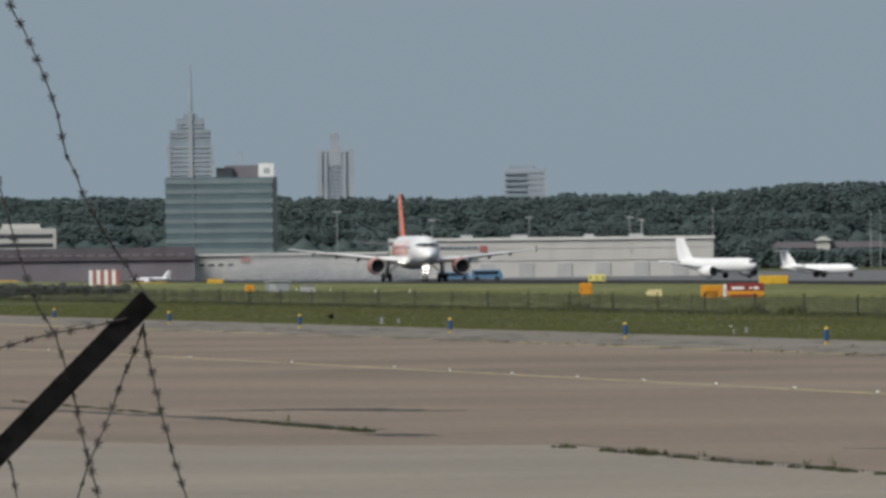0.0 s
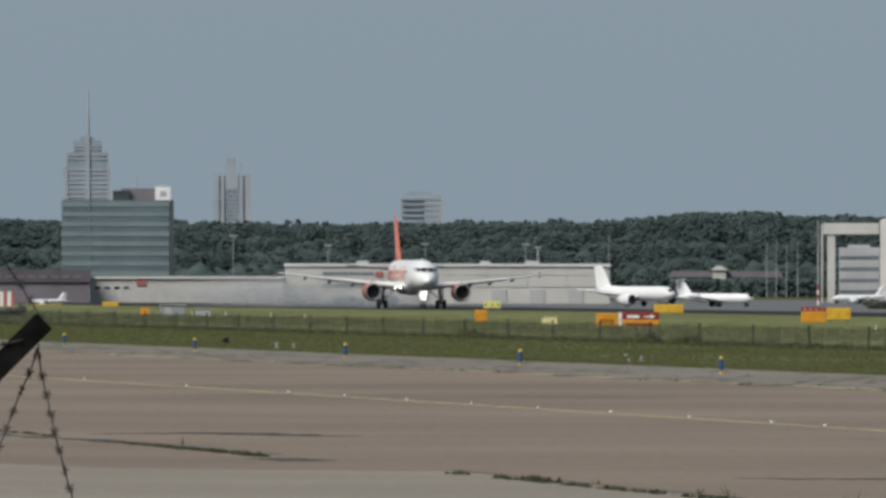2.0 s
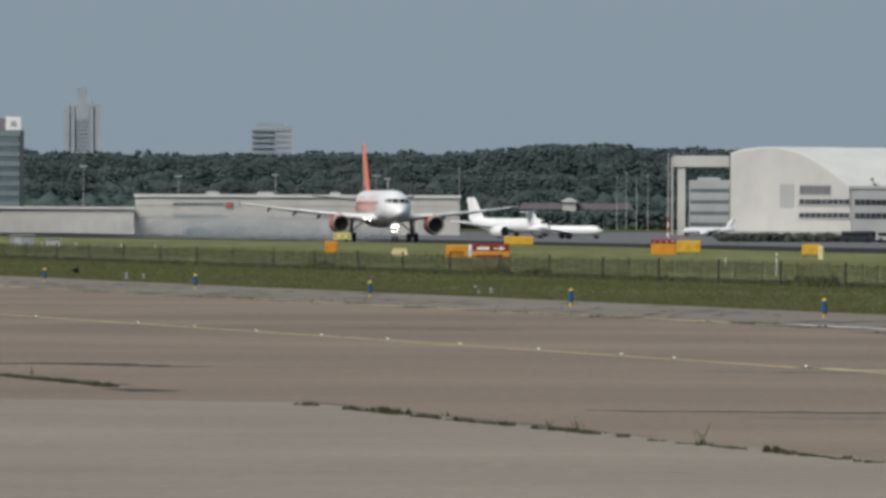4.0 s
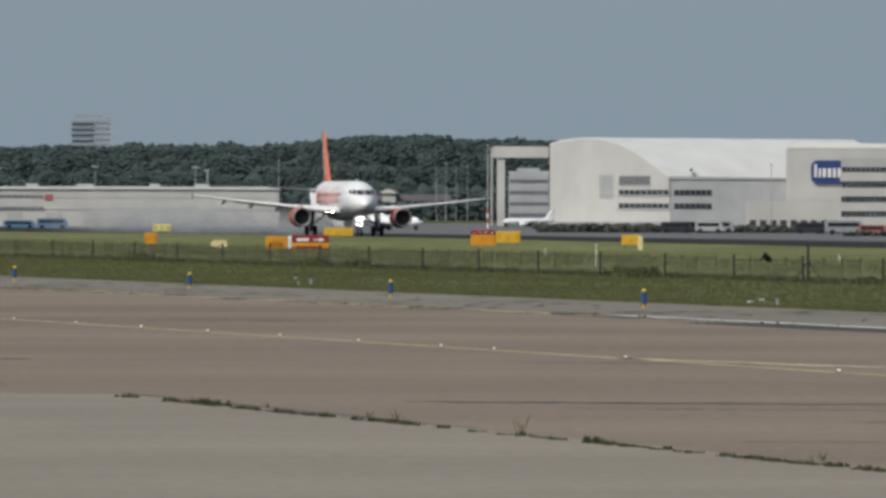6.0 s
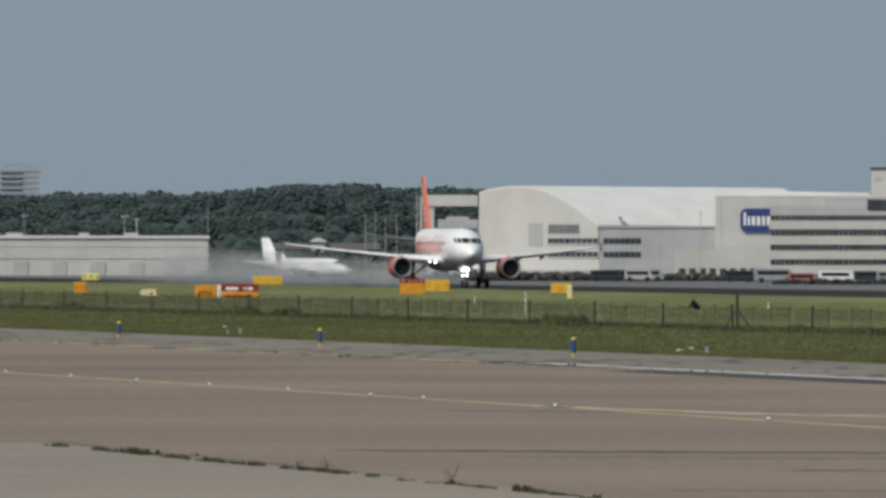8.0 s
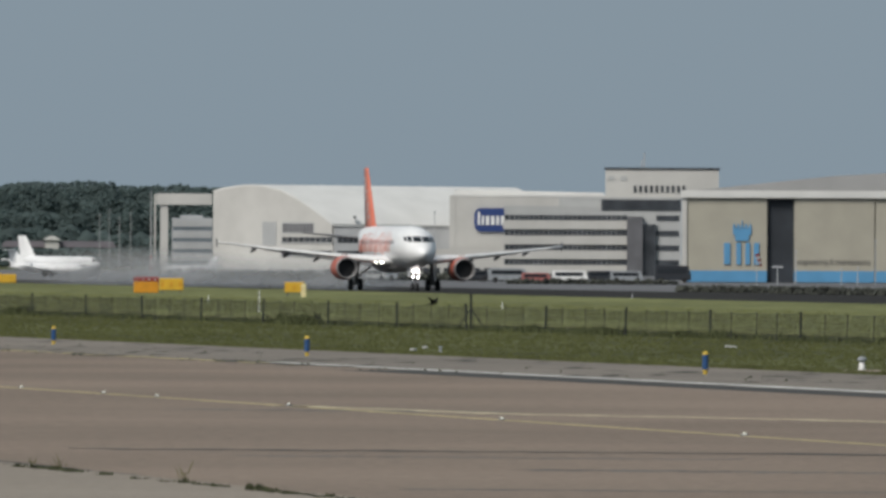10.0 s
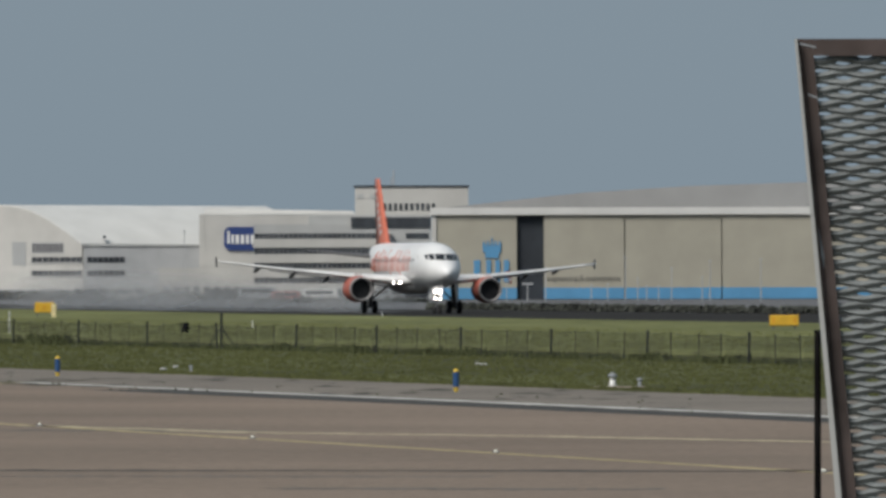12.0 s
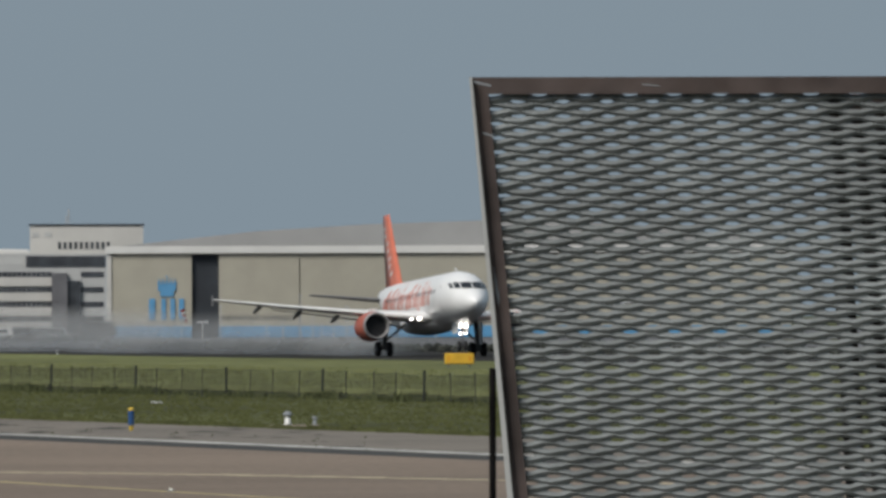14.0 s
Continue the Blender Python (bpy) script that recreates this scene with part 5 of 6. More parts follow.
def vegetation():
    rng = random.Random(21)
    # near sward
    sp = []
    for _ in range(26000):
        q = rng.uniform(105.2, 146)
        s = rng.uniform(380, 1250)
        x, y = grid(s, q)
        sp.append((x, y, rng.uniform(0.02, 0.07), 0.25, 2))
    for _ in range(5200):
        q = rng.uniform(104.6, 105.5)
        x, y = grid(rng.uniform(380, 1150), q)
        sp.append((x, y, rng.uniform(0.05, 0.17), 0.2, 3))
    blades("grass_tufts", sp, rng, GRASS_BLADE, "short green grass tufts", "grass", 0.05)
    sp = []
    for _ in range(16000):
        q = rng.uniform(150.5, 198)
        s = rng.uniform(500, 1500)
        x, y = grid(s, q)
        sp.append((x, y, rng.uniform(0.03, 0.08), 0.4, 2))
    blades("dry_grass_tufts", sp, rng, DRY_BLADE, "short yellow-green grass tufts", "grass", 0.06, 0.25)
    # weeds under the fence
    sp = []
    for _ in range(900):
        s = rng.uniform(430, 1560)
        x, y = grid(s, 140 + rng.uniform(-0.5, 0.4))
        sp.append((x, y, rng.uniform(0.12, 0.4), 0.5, 6))
    for b, w in ((1100, 60), (1130, 40), (1520, 30), (1640, 25), (1660, 30), (1860, 20), (2180, 30), (540, 60), (240, 70), (620, 40), (1800, 40), (2320, 25)):
        s = run(b, 140)
        for _ in range(26):
            x, y = grid(s + rng.uniform(-0.06, 0.06) * w, 140 + rng.uniform(-0.7, 0.5))
            sp.append((x, y, rng.uniform(0.25, 0.75) * (1.0 if b < 1300 else 0.65), 0.35, 8))
    blades("fence_weeds", sp, rng, FENCE_WEED, "dark weeds growing under the wire fence", "weeds", 0.05)
    # weeds in the slab joint, thick in stretches
    sp, tall = [], []
    stretches = ((196, 222, 9), (283, 330, 9), (330, 380, 16), (405, 445, 8), (455, 475, 7), (478, 580, 8), (615, 725, 8), (760, 772, 7), (830, 838, 4), (875, 890, 4),
                 (905, 915, 10), (930, 985, 5), (1025, 1062, 12), (1072, 1085, 5), (1085, 1128, 6), (1150, 1165, 7), (1195, 1220, 7), (1262, 1282, 8), (1298, 1440, 7), (1445, 1470, 8),
                 (1500, 1560, 8), (1580, 1640, 6), (1640, 1700, 9), (-404, -134, 6), (-300, -255, 5), (-280, -140, 8), (-180, -150, 12), (-320, -300, 8), (-760, -500, 5), (1800, 2000, 5), (2060, 2160, 6))
    for b0, b1, h in stretches:
        q = 43.0 if b0 > 0 else 42.7
        for _ in range(int((b1 - b0) * 0.45) + 3):
            b = rng.uniform(b0, b1)
            x, y = grid(run(b, q), q + rng.uniform(-0.15, 0.15))
            sp.append((x, y, h * 0.0095 * rng.uniform(0.2, 1.3), 0.10, 6))
    for b, h in ((908, 26), (1435, 16), (-279, 22), (690, 22), (640, 16), (460, 16), (1655, 20)):
        x, y = grid(run(b, 43.7), 43.7)
        for _ in range(3):
            tall.append((x, y, h * 0.0125 * rng.uniform(0.6, 1.1), 0.10, 2))
    blades("joint_weeds", sp, rng, WEED, "green weeds growing along a slab joint", "weeds", 0.016)
    blades("tall_weeds", tall, rng, DRY_WEED, "tall thin weed stalks in a slab joint", "weeds", 0.008)


GRASS_BLADE = material("green_grass_blades", (0.104, 0.113, 0.046), 0.9, var=0.15, scale=0.3, spec=0.1, random_piece=0.15)
DRY_BLADE = material("dry_grass_blades", (0.182, 0.190, 0.084), 0.9, var=0.15, scale=0.3, spec=0.1, random_piece=0.15)
vegetation()


# ---- parked and taxiing aircraft beyond the runway ----
def small_jet(name, m, length, label, fin_mat=None, t_tail=False, engines_aft=False):
    """A far airliner: nose towards local -y."""
    ob = thing(name, m, label, "airplane")
    r = length * 0.056
    cz = r * 1.75
    st = [(0, 0.05), (0.02, 0.4), (0.06, 0.75), (0.12, 0.97), (0.2, 1), (0.68, 1), (0.82, 0.75), (0.94, 0.35), (1, 0.08)]
    part("fuselage", loft([ring((u - 0.45) * length, cz + (0.35 * r if u > 0.8 else 0), r * k, r * k, 18) for u, k in st]), WHITE_PAINT, ob, "white fuselage", True)
    L = length
    part("fin", loft([[(x, y, z) for x, y in ((0, y0), (0.12, y0 + 0.4 * c), (0, y0 + c), (-0.12, y0 + 0.4 * c))] for y0, c, z in ((0.33 * L, 0.2 * L, cz + r * 0.7), (0.46 * L, 0.10 * L, cz + r + L * 0.155))]), fin_mat or WHITE_PAINT, ob, "tall tail fin")
    for side in (-1, 1):
        part("wing", loft([wing_section(side * x, y, c, z, 0.12) for x, y, c, z in ((r * 0.6, -0.10 * L, 0.22 * L, cz - r * 0.6), (0.46 * L, 0.10 * L, 0.07 * L, cz + r * 0.55))]), WHITE_PAINT, ob, "white wing", True)
        tz = cz + r + L * 0.15 if t_tail else cz + r * 0.5
        part("tailplane", loft([wing_section(side * x, y, c, tz, 0.1) for x, y, c in ((0.1, 0.45 * L, 0.11 * L), (0.16 * L, 0.52 * L, 0.05 * L))]), WHITE_PAINT, ob, "", True)
        if engines_aft:
            part("engine", loft([ring(y, cz + r * 0.4, rr, rr, 14) for y, rr in ((0.20 * L, 0.032 * L), (0.25 * L, 0.036 * L), (0.33 * L, 0.022 * L))]), GREY_PAINT, ob, "rear engine", True, pose(side * (r + 0.04 * L), 0, 0))
        else:
            nac = part("engine", loft([ring(y, cz - r * 0.8, rr, rr, 16) for y, rr in ((-0.17 * L, 0.040 * L), (-0.15 * L, 0.046 * L), (-0.09 * L, 0.047 * L), (-0.01 * L, 0.028 * L))]), WHITE_PAINT, ob, "white engine nacelle", True, pose(side * 0.19 * L, 0, 0))
            part("inlet", loft([ring(y, cz - r * 0.8, rr, rr, 16) for y, rr in ((-0.1715 * L, 0.037 * L), (-0.165 * L, 0.037 * L))]), DARK_METAL, nac, "dark engine inlet")
        tyre = tube((side * 0.08 * L - 0.2, 0.04 * L, 0.42), (side * 0.08 * L + 0.2, 0.04 * L, 0.42), 0.42, n=14)
        part("wheel", tyre, RUBBER, ob)
        part("gear_leg", tube((side * 0.08 * L, 0.04 * L, 0.4), (side * 0.07 * L, 0.04 * L, cz - r * 0.5), 0.1, n=8), GEAR_METAL, ob)
    part("wheel", tube((-0.15, -0.36 * L, 0.32), (0.15, -0.36 * L, 0.32), 0.32, n=14), RUBBER, ob)
    part("gear_leg", tube((0, -0.36 * L, 0.3), (0, -0.36 * L, cz - r * 0.7), 0.08, n=8), GEAR_METAL, ob)
    part("windscreen", box(-r * 0.5, r * 0.5, -0.435 * L, -0.40 * L, cz + r * 0.32, cz + r * 0.62), GLASS_DARK, ob, "dark windscreen")
    return ob


def jet_pose(b, d, yaw):
    x, y = spot(b, d)
    return pose(x, y, 0, 0, 0, yaw)


TAXI_JET = small_jet("taxiing_jet", jet_pose(500, 2080, 38), 19.0, "white jet taxiing slowly beyond the runway")
small_jet("parked_jet", jet_pose(672, 2060, 62), 12.5, "small white T-tailed business jet parked on the far apron", None, True, True)
small_jet("parked_jet", jet_pose(-522, 2100, -70), 6.2, "small white aircraft parked by the brown building")
small_jet("parked_jet", jet_pose(915, 2330, -75), 9.0, "small white aircraft parked under the portal frame")


# ---- vehicles and clutter on the far apron ----
def van(name, b, d, mat, length, height, label, yaw=90):
    x, y = spot(b, d)
    ob = thing(name, pose(x, y, 0, 0, 0, yaw - 90), label, "vehicle", "apron vehicles")
    h, L = height, length
    part("body", prism([(-L / 2, 0.35), (L / 2, 0.35), (L / 2, h * 0.5), (L * 0.42, h * 0.95), (L * 0.38, h), (-L / 2 + 0.1, h), (-L / 2, h * 0.9)], -0.95, 0.95), mat, ob)
    part("side_window", box(-L * 0.42, L * 0.36, -0.98, 0.98, h * 0.58, h * 0.86), GLASS_DARK, ob, "dark side windows")
    for wx in (-L * 0.32, L * 0.32):
        for wy in (-0.85, 0.85):
            part("wheel", tube((wx, wy - 0.12, 0.35), (wx, wy + 0.12, 0.35), 0.35, n=12), RUBBER, ob)


CAR_BLUE = material("blue_van_paint", (0.09, 0.20, 0.33), 0.4, var=0.05, scale=1)
CAR_DARK = material("dark_car_paint", (0.03, 0.033, 0.04), 0.4, var=0.05, scale=1)
van("van", 78, 2050, CAR_BLUE, 4.4, 1.6, "blue van on the far apron")
van("van", 20, 2060, CAR_BLUE, 4.6, 1.3, "blue flat tug on the far apron")
van("car", 1183, 1900, CAR_DARK, 4.2, 1.5, "dark car on the far apron")
van("car", 1215, 1910, CAR_DARK, 4.2, 1.5, "dark car on the far apron")
van("car", 1255, 1905, GREY_BOX, 4.4, 1.6, "grey car on the far apron")
# white van in pale grey, the haze over it put into the colour
van("van", 1240, 1890, PALE_CLAD, 3.6, 1.6, "white van greyed for haze on the far apron")
van("van", 1530, 1800, MUTED_RED, 3.6, 1.3, "red van beside the banded office")
van("car", 1590, 1800, SIGN_WHITE, 4.4, 1.6, "white car beside the banded office")
van("truck", 1480, 1830, GREY_BOX, 5.0, 1.8, "grey truck beside the banded office")
van("car", 1420, 1880, CAR_DARK, 4.2, 1.5, "dark car on the far apron")
van("car", 1450, 1885, SIGN_WHITE, 4.2, 1.5, "white car on the far apron")
van("van", 1772, 1850, CAR_DARK, 4.6, 2.2, "dark van beside the beige hangar")
van("car", 1650, 1850, CAR_DARK, 4.2, 1.5, "dark car beside the banded office")
van("car", 1690, 1850, GREY_BOX, 4.2, 1.5, "grey car beside the banded office")


def far_hedge_and_haze():
    rng = np.random.default_rng(17)
    c = []
    # the 940 to 1480 row is added to give a dark band of haze
    for b0, b1, d, h in ((930, 1180, 2150, 0.9), (1300, 1480, 1950, 0.9), (940, 1480, 1930, 1.15), (1480, 1780, 1750, 0.7), (-900, -650, 1500, 1.3), (-784, -560, 1480, 1.2)):
        b = b0
        while b < b1:
            x, y = spot(b, d + rng.uniform(-2, 2))
            c.append((x, y, h * rng.uniform(0.3, 0.75), h * rng.uniform(0.35, 0.6)))
            c.append((x, y, h * 0.25, h * 0.4))
            b += rng.uniform(2, 6)
    # this clump row stands for a dark strip of fence and shadow
    b = 1780.0
    while b < 3100:
        q = 291 + rng.uniform(-0.6, 0.6)
        x, y = grid(run(b, q), q)
        h = rng.uniform(0.5, 0.8)
        for f in (0.2, 0.5, 0.8):
            c.append((x + rng.uniform(-0.3, 0.3), y, h * f, rng.uniform(0.14, 0.28)))
        b += rng.uniform(0.8, 2.2)
    clump_cloud(c, rng, HEDGE, "far_hedge_and_haze", "low dark hedges, some clump rows standing for bands of haze and shadow", "hedge")


HEDGE = material("dark_hedge_and_haze_clumps", (0.058, 0.062, 0.052), 0.95, var=0.3, scale=0.5, random_piece=0.3)
far_hedge_and_haze()


def lamp_posts():
    for b, e, d, arms in ((-187, -67, 2500, 1), (-19, -50, 2500, 1), (153, -53, 2500, 1), (331, -52, 2500, 1), (478, -66, 2500, 0), (-330, 5, 2400, 0),
                          (2130, -12, 1800, 0), (2212, 8, 1800, 0), (1989, 7, 1800, 0), (2152, 26, 1800, 0), (2266, 24, 1800, 0), (2070, 38, 1800, 0), (2099, 36, 1800, 0), (2168, 40, 1800, 0), (2189, 40, 1800, 0), (1957, 35, 1800, 1), (2280, -5, 1800, 0), (2370, -8, 1800, 0), (1350, -60, 2200, 0), (757, -52, 3000, 0), (774, -60, 3000, 0), (792, -48, 3000, 0), (812, -55, 3000, 0)):
        ob = thing("lamp_post", facing(b, d), "slim grey apron lamp post", "lamp post", "apron lamp posts")
        h = high(e, d)
        part("pole", tube((0, 0, 0), (0, 0, h), 0.085, 0.05, 8), GREY_CLAD, ob)
        part("head", box(-0.7 if arms else -0.15, 0.7 if arms else 0.15, -0.15, 0.15, h - 0.05, h + 0.18, 0.03), GREY_CLAD, ob, "grey lamp head")
    d = 1720
    ob = thing("windsock", facing(1920, d), "red and white windsock hanging from a mast", "windsock")
    part("mast", tube((0, 0, 0), (0, 0, high(10, d)), 0.045, n=8), PALE_CLAD, ob)
    z = high(11, d)
    for i in range(5):
        p = (0.06 + 0.10 * i, 0, z - 0.30 * i)
        q = (0.06 + 0.10 * (i + 1), 0, z - 0.30 * (i + 1))
        part("sock_band", tube(p, q, 0.30 - 0.035 * i, 0.265 - 0.035 * i, 12), SIGN_RED if i % 2 == 0 else PALE_CLAD, ob)
    d = 2500
    ob = thing("floodlight_mast", facing(352, d), "floodlight mast with a white lamp head", "lamp post")
    part("pole", tube((0, 0, 0), (0, 0, high(-46, d)), 0.12, n=8), GREY_CLAD, ob)
    part("head", box(-0.5, 0.5, -0.2, 0.2, high(-46, d), high(-49, d), 0.05), PALE_CLAD, ob, "pale lamp head")


lamp_posts()


# ---- crow over the fence ----
def crow():
    ob = thing("crow", Matrix(), "black crow hovering over the wire fence", "bird")
    st = [(-0.26, 0.01, 0.02), (-0.2, 0.05, 0.05), (-0.1, 0.085, 0.02), (0.03, 0.095, 0.0), (0.16, 0.06, 0.0), (0.3, 0.03, 0.0), (0.42, 0.06, 0.0), (0.45, 0.02, 0.0)]
    part("body", loft([[(1.5 * w * math.cos(a) if y > 0.35 else w * math.cos(a), y, z + w * math.sin(a) * (0.25 if y > 0.35 else 1)) for a in (2 * math.pi * i / 12 for i in range(12))] for y, w, z in st]), FEATHER, ob, "", True)
    wings = []
    for side in (-1, 1):
        bm = loft([wing_section(side * x, y, c, z, 0.08, 7) for x, y, c, z in ((0.0, -0.12, 0.24, 0), (0.2, -0.16, 0.27, 0.02), (0.42, -0.1, 0.22, 0.0), (0.58, 0.0, 0.08, -0.02))])
        wings.append(part("wing", bm, FEATHER, ob, "black feathered wing", True, pose(side * 0.05, 0, 0.04)))
    ob.scale = (0.92, 0.92, 0.92)
    return ob, wings


CROW, CROW_WINGS = crow()


def standing_crow():
    x, y = ground_at(-200, 121)
    bird = tagged(copy_thing(CROW, pose(x, y, 0.20, -18, 0, 70)), "black crow standing in the short grass", "bird")
    for side, wing in zip((-1, 1), [o for o in bird.children if o.name.startswith("wing")]):
        wing.matrix_basis = pose(side * 0.05, 0, 0.04, 0, side * 74, 0)
    for sx in (-0.05, 0.05):
        part("leg", tube((sx, 0.05, -0.26), (sx, 0.05, -0.05), 0.012, n=6), FEATHER, bird)


standing_crow()


# ---- jet blast behind the airliner ----
def blast_material():
    m = bpy.data.materials.new("thin_grey_jet_blast")
    m.use_nodes = True
    n, l = m.node_tree.nodes, m.node_tree.links
    n.remove(n["Principled BSDF"])
    dif, tra, cle = n.new("ShaderNodeBsdfDiffuse"), n.new("ShaderNodeBsdfTranslucent"), n.new("ShaderNodeBsdfTransparent")
    dif.inputs[0].default_value = tra.inputs[0].default_value = (0.31, 0.31, 0.31, 1)
    both = n.new("ShaderNodeAddShader")
    l.new(dif.outputs[0], both.inputs[0])
    l.new(tra.outputs[0], both.inputs[1])
    co = n.new("ShaderNodeTexCoord")
    g = n.new("ShaderNodeTexGradient")
    g.gradient_type = "SPHERICAL"
    l.new(co.outputs["Object"], g.inputs["Vector"])
    t = n.new("ShaderNodeTexNoise")
    t.inputs["Scale"].default_value = 1.6
    t.inputs["Detail"].default_value = 3
    l.new(co.outputs["Object"], t.inputs["Vector"])
    r = n.new("ShaderNodeMapRange")
    r.inputs[1].default_value, r.inputs[2].default_value = 0.25, 0.75
    r.inputs[3].default_value = 0.45
    l.new(t.outputs["Fac"], r.inputs[0])
    mu = n.new("ShaderNodeMath")
    mu.operation = "MULTIPLY"
    l.new(g.outputs["Fac"], mu.inputs[0])
    l.new(r.outputs[0], mu.inputs[1])
    mu2 = n.new("ShaderNodeMath")
    mu2.operation = "MULTIPLY"
    mu2.inputs[1].default_value = 0.62
    l.new(mu.outputs[0], mu2.inputs[0])
    mix = n.new("ShaderNodeMixShader")
    l.new(mu2.outputs[0], mix.inputs[0])
    l.new(cle.outputs[0], mix.inputs[1])
    l.new(both.outputs[0], mix.inputs[2])
    l.new(mix.outputs[0], n["Material Output"].inputs["Surface"])
    return m


BLAST = blast_material()


def jet_blast():
    ob = thing("jet_blast", Matrix(), "thin pale grey jet blast trailing behind the airliner", "jet blast")
    rng = random.Random(9)
    bm = bmesh.new()
    bmesh.ops.create_circle(bm, cap_ends=True, cap_tris=True, segments=20, radius=1)
    bmesh.ops.subdivide_edges(bm, edges=bm.edges, cuts=2, use_grid_fill=True)
    for v in bm.verts:
        r2 = v.co.x ** 2 + v.co.y ** 2
        v.co = Vector((v.co.x, 0.3 * r2, v.co.y))
    me = mesh_from("puff", bm, BLAST, True)
    for i in range(11):
        y = 20 + 15.5 * i
        grow = 2.2 + 0.09 * i
        x = rng.uniform(-3.5, 3.5)
        piece("puff", me, ob, Matrix.LocRotScale((x, y, grow * 0.5), Euler((0, rng.uniform(-0.1, 0.1), rng.uniform(-0.2, 0.2))), (6.0 + 0.45 * i, 3, grow)))
    return ob


JET_BLAST = jet_blast()


# ---- perimeter fence close to the camera ----
def barbed_fence():
    d = 40.0
    k = d / TICK
    fence = thing("barbed_wire_fence", facing(-640, d), "black steel fence post with a slanted arm and barbed wire", "fence")

    def at(b, e, y=0.0):
        return Vector(((b + 640) * k, y, high(e, d)))

    # slanted angle-steel arm
    tip, low = at(-521, 83), at(-901, 463)
    w = (low - tip).normalized()
    v = Vector((w.z, 0, -w.x))
    bm = bmesh.new()
    half = 20 * k
    prof = [(-half, 0.0), (half, 0.0), (half, 0.006), (-half + 0.006, 0.006), (-half + 0.006, 0.06), (-half, 0.06)]
    loft([[tuple(c + v * a + Vector((0, b, 0))) for a, b in prof] for c in (tip, low)], bm)
    part("arm", bm, BLACK_STEEL, fence, "slanted black angle-steel arm")
    part("post", box(low.x - 0.05, low.x + 0.05, -0.02, 0.06, 0, low.z + 0.04, 0.006), BLACK_STEEL, fence, "black steel post")
    # one barb: two short twisted bars round the wire
    bm = bmesh.new()
    for a, bb in (((-0.02, -0.006, -0.013), (0.02, 0.006, 0.013)), ((-0.016, 0.006, 0.016), (0.016, -0.006, -0.016)), ((-0.005, 0, -0.021), (0.005, 0.0, 0.021))):
        tube([1.35 * v for v in a], [1.35 * v for v in bb], 0.0052, 0.003, 5, bm)
    tube((-0.012, 0, 0), (0.012, 0, 0), 0.0075, n=7, bm=bm)
    bmesh.ops.scale(bm, vec=(0.5, 0.5, 0.5), verts=bm.verts)
    barb = mesh_from("barb", bm, WIRE)
    rng = random.Random(4)
    wires = [
        [(-780, -490), (-756, -428), (-737, -395), (-722, -361), (-705, -320), (-691, -282), (-679, -244), (-672, -206), (-664, -171), (-649, -142), (-636, -103), (-617, -68), (-597, -30), (-560, 25), (-520, 88)],
        [(-800, -180), (-785, -125), (-768, -60), (-745, 20), (-718, 95), (-689, 140), (-660, 235), (-640, 330), (-625, 390), (-610, 450), (-590, 560)],
        [(-530, 125), (-545, 170), (-566, 216), (-592, 285), (-618, 345), (-632, 375), (-650, 430), (-690, 560)],
        [(-532, 130), (-527, 170), (-518, 210), (-510, 245), (-503, 280), (-492, 320), (-480, 365), (-470, 400), (-455, 445), (-430, 560)],
        [(-850, 190), (-789, 168), (-744, 155), (-689, 141), (-620, 130), (-560, 116)],
        [(-795, 330), (-780, 345), (-768, 378), (-762, 410), (-757, 442), (-748, 520)],
    ]
    for pts in wires:
        ps = [at(b, e, 0.02 + 0.03 * math.sin(i)) for i, (b, e) in enumerate(pts)]
        wire = part("barbed_strand", cable(ps, 0.0026), WIRE, fence, "dull twisted wire strand")
        step, acc = 0.0585, 0.03
        for a, c in zip(ps, ps[1:]):
            seg = (c - a).length
            while acc < seg:
                p = a.lerp(c, acc / seg)
                ang = math.degrees(math.atan2(-(c - a).z, (c - a).x))
                piece("barb", barb, wire, pose(p.x, p.y, p.z, rng.uniform(0, 180), ang + rng.uniform(-12, 12), 0))
                acc += step * rng.uniform(0.9, 1.1)
            acc -= seg


barbed_fence()


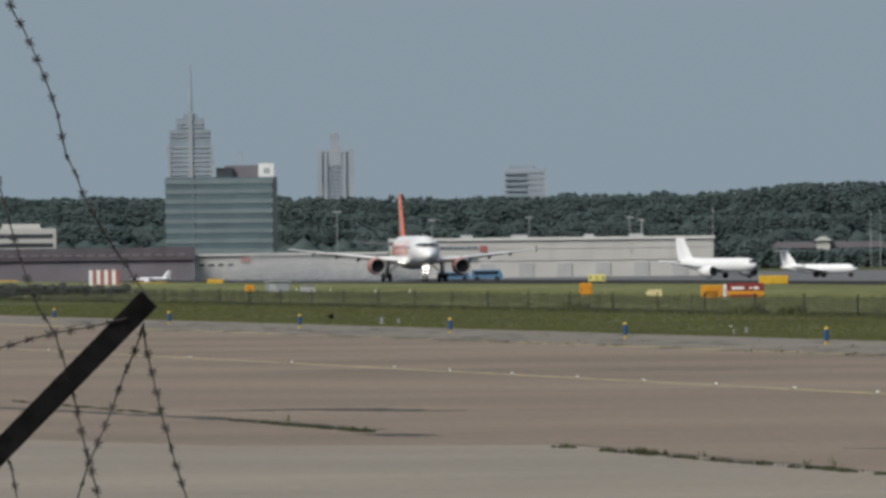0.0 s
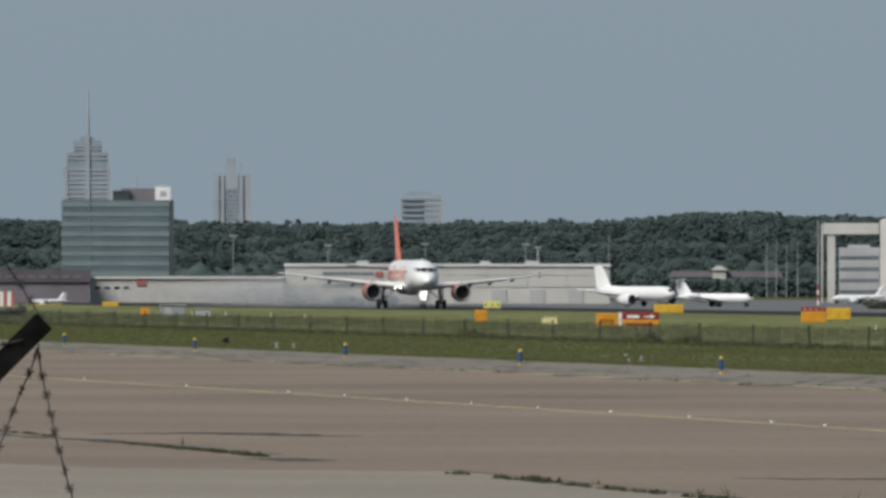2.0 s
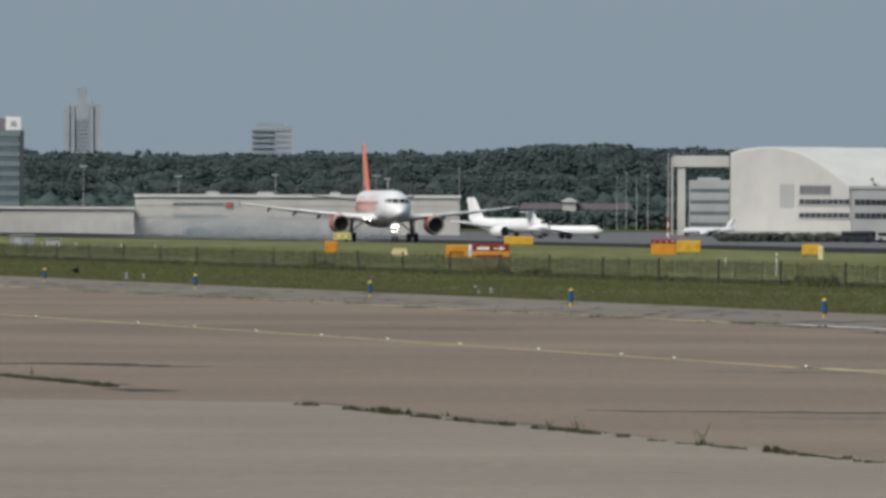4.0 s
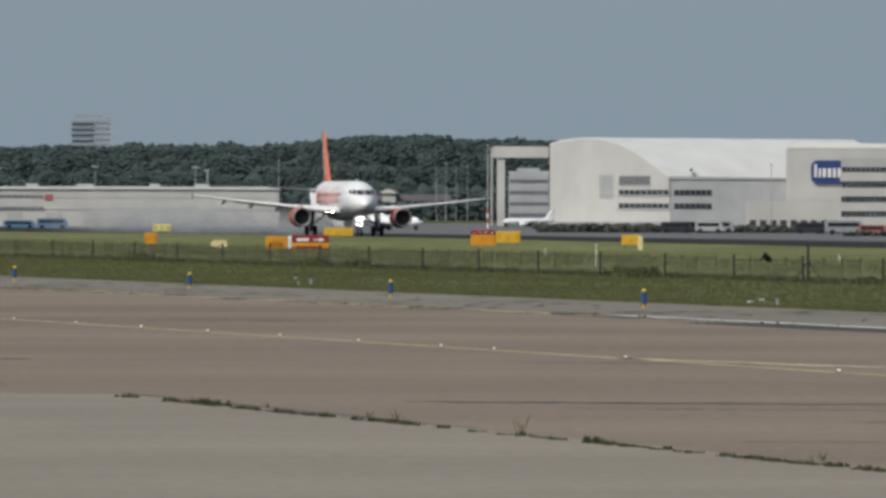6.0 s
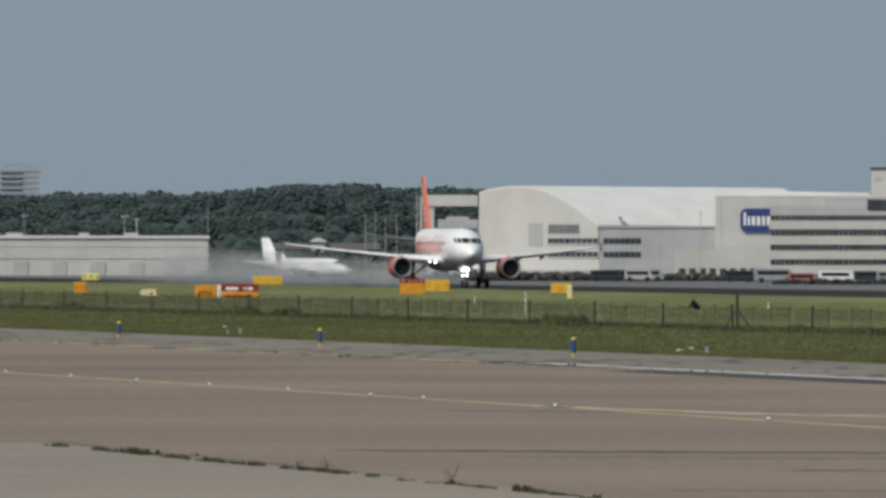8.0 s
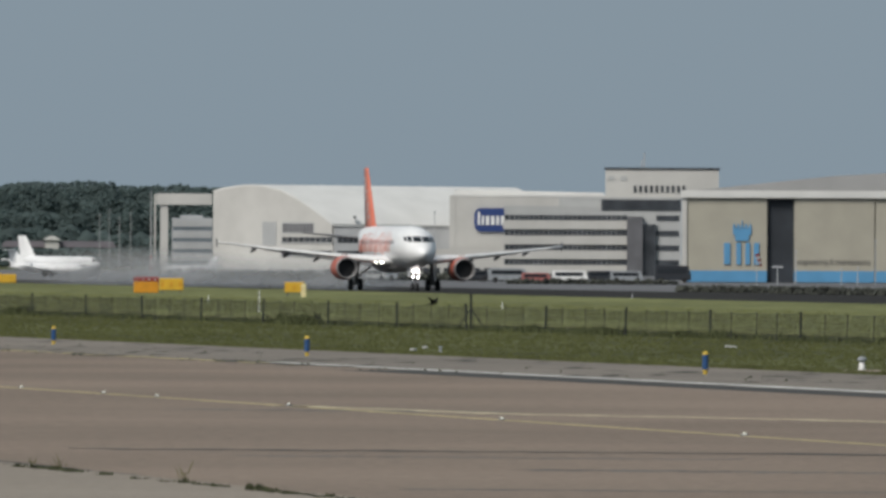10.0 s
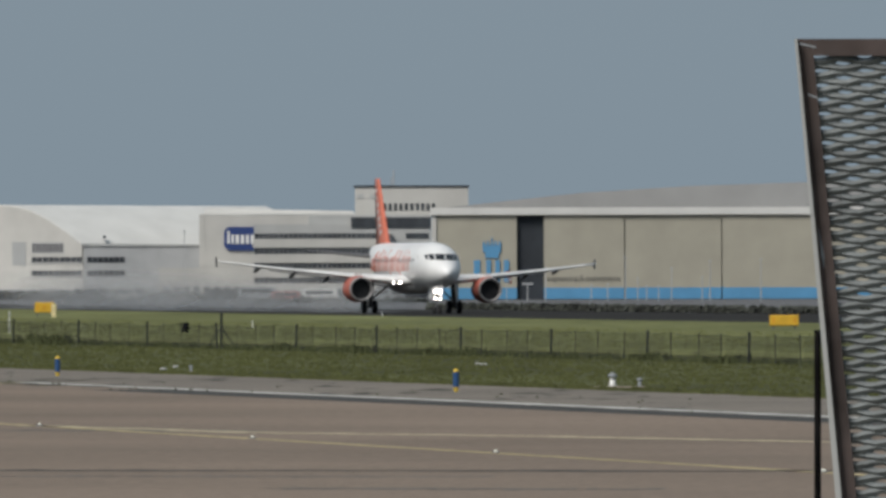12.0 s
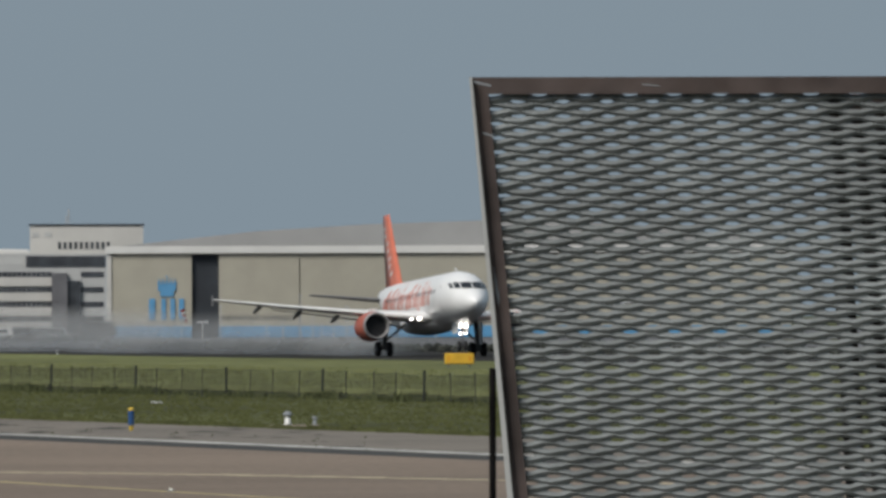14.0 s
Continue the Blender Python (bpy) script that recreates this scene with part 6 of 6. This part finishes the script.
def mesh_screen():
    d = 26.0
    k = d / TICK
    b_ref = 2435
    screen = thing("mesh_screen", facing(b_ref, d), "weathered expanded-metal screen in a rusty angle-steel frame", "screen")
    zt = high(-398, d)
    width, tall, lean = 980 * k, 1000 * k, 0.0945
    bar = 30 * k

    def skew(x, z):
        """x to the right of the corner, z below the top edge."""
        return x + z * lean

    # frame bars as L profiles: a broad face and a flange behind
    bm = bmesh.new()
    for pts, y0, y1 in (([(0, 0), (width, 0), (width, bar), (0, bar)], -0.014, -0.009), ([(0, 0), (width, 0), (width, 0.006), (0, 0.006)], -0.009, 0.012)):
        prism([(skew(x, z), zt - z) for x, z in pts], y0, y1, bm)
    part("top_rail", bm, RUST, screen, "rusty brown top rail")
    bm = bmesh.new()
    prism([(skew(0, bar), zt - bar), (skew(bar * 0.88, bar), zt - bar), (skew(bar * 0.88, tall), zt - tall), (skew(0, tall), zt - tall)], -0.014, -0.009, bm)
    prism([(skew(0, bar), zt - bar), (skew(0.005, bar), zt - bar), (skew(0.005, tall), zt - tall), (skew(0, tall), zt - tall)], -0.024, 0.012, bm)
    part("side_rail", bm, RUST, screen, "rusty brown leaning side rail")
    part("edge_strip", prism([(skew(-0.005, 0), zt), (skew(0.0, 0), zt), (skew(0.0, tall), zt - tall), (skew(-0.012, tall), zt - tall)], -0.034, -0.010), PALE_CLAD, screen, "pale worn galvanised edge")
    part("bottom_rail", prism([(skew(0, tall), zt - tall), (skew(width, tall), zt - tall), (skew(width, tall + bar), zt - tall - bar), (skew(0, tall + bar), zt - tall - bar)], -0.03, -0.02), RUST, screen)
    part("support_leg", tube((35 * k, 0.06, zt - 515 * k), (30 * k, 0.10, 0.0), 0.0062, n=8), BLACK_STEEL, screen, "thin black support leg")
    part("post", box(skew(0.0, tall), skew(0.0, tall) + 0.05, -0.02, 0.03, 0, zt - tall - bar), RUST, screen, "rusty post")
    part("post", box(skew(width, tall) - 0.05, skew(width, tall), -0.02, 0.03, 0, zt - tall - bar), RUST, screen, "rusty post")
    for x, z, w2, h2 in ((2, 6, 30, 4), (10, 96, 18, 4), (300, 12, 30, 2), (5, 330, 8, 30)):
        part("scrape", prism([(skew(x * k, z * k), zt - z * k), (skew((x + w2) * k, (z + h2) * k), zt - (z + h2 * 1.8) * k), (skew((x + w2) * k, (z + h2) * k), zt - (z + h2 * 2.6) * k), (skew(x * k, z * k), zt - (z + h2) * k)], -0.0152, -0.0140), GREY_BOX, screen, "pale scrape in the rusty paint")
    # a timber-brown stiffener behind the mesh
    part("stiffener", prism([(622 * k + skew(0, bar), zt - bar), (656 * k + skew(0, bar), zt - bar), (682 * k + skew(0, tall) * 0.3, zt - tall), (646 * k + skew(0, tall) * 0.3, zt - tall)], 0.03, 0.07), RUST, screen, "dark brown stiffener behind the mesh")
    part("stiffener", prism([(664 * k + skew(0, bar), zt - bar), (765 * k + skew(0, bar), zt - bar), (765 * k + skew(0, tall) * 0.3, zt - tall), (696 * k + skew(0, tall) * 0.3, zt - tall)], 0.05, 0.09), RUST, screen, "dark stiffener behind the mesh")
    # expanded metal: wavy strands that meet their neighbours
    lw, sw = 80 * k, 25.5 * k
    rng = random.Random(8)
    rows = int((tall - bar) / (sw / 2))
    for j in range(rows):
        z = bar + (j + 0.5) * sw / 2
        bm = bmesh.new()
        x = -lw / 2 if j % 2 else 0.0
        x0 = bar * 0.6
        cells = int(width / lw) + 2
        prof = []
        for c in range(cells * 8 + 1):
            u = c / 8.0
            px = x + u * lw
            # strand dips at the middle of a cell and touches the next row at its ends
            wv = math.cos(2 * math.pi * u)
            prof.append((px, wv))
        ringsv = []
        for px, wv in prof:
            if px < x0 or px > width - 0.005:
                continue
            zz = z - wv * sw * 0.21 + math.sin(2 * math.pi * px / lw + (math.pi if j % 2 else 0)) * sw * 0.07 + rng.uniform(-0.0008, 0.0008)
            h = sw * (0.345 + 0.02 * wv)
            fold = zz + h * (0.10 + 0.38 * wv)
            top = (skew(px, zz - h), 0.006 + 0.002 * wv, zt - (zz - h))
            mid = (skew(px, fold), -0.005 + 0.003 * wv, zt - fold)
            bot = (skew(px, zz + h), 0.005 + 0.003 * wv, zt - (zz + h))
            ringsv.append([top, mid, bot, (bot[0], bot[1] + 0.002, bot[2]), (mid[0], mid[1] + 0.002, mid[2]), (top[0], top[1] + 0.002, top[2])])
        loft(ringsv, bm)
        part("strand", bm, GALV, screen)


mesh_screen()


# ---- what moves ----
def motions():
    rows, plume = [], []
    lift = {13.0: 0.35, 13.5: 1.3, 14.0: 2.6}
    for t in [float(k) for k in range(13)] + [12.5, 13.0, 13.5, 14.0]:
        s = 1941.6 - 48.7 * t - 0.75 * t * t
        x, y = grid(s, 253.0)
        rows.append((t, pose(x, y, RUNWAY_TOP, -lift.get(t, 0.0), 0.45, 9.77)))
        plume.append((t, pose(x, y, RUNWAY_TOP, 0, 0, 9.77)))
    walk(AIRLINER, rows)
    walk(JET_BLAST, plume)
    walk(TAXI_JET, [(t, jet_pose(490 + 20.2 * t, 2080, 38)) for t in (0.0, 7.0, 14.0)])
    d = dist(1345, 138)
    path = [(0, 1337, 100), (6.5, 1338, 101), (7.5, 1336, 100), (8.5, 1337, 99), (9.6, 1347, 108), (10.5, 1352, 90), (11.0, 1355, 101), (11.5, 1354, 103), (12.0, 1352, 104), (12.5, 1352, 107), (14.0, 1352, 108)]
    crow_rows = []
    for i, (t, b, e) in enumerate(path):
        x, y = spot(b, d)
        crow_rows.append((t, pose(x, y, high(e, d), -28 if 10 < t < 11.2 else (-50 if t < 9 else 6), 0, 60)))
    walk(CROW, crow_rows)
    beats = [(0.0, 72), (8.5, 72), (9.5, 40), (10.0, -30)] + [(10.2 + 0.2 * k, 50 if k % 2 else -35) for k in range(6)] + [(11.4, 20), (11.6, 68), (14.0, 70)]
    for side, wing in zip((-1, 1), CROW_WINGS):
        walk(wing, [(t, pose(side * 0.05, 0, 0.04, 0, side * a, 0)) for t, a in beats])


motions()
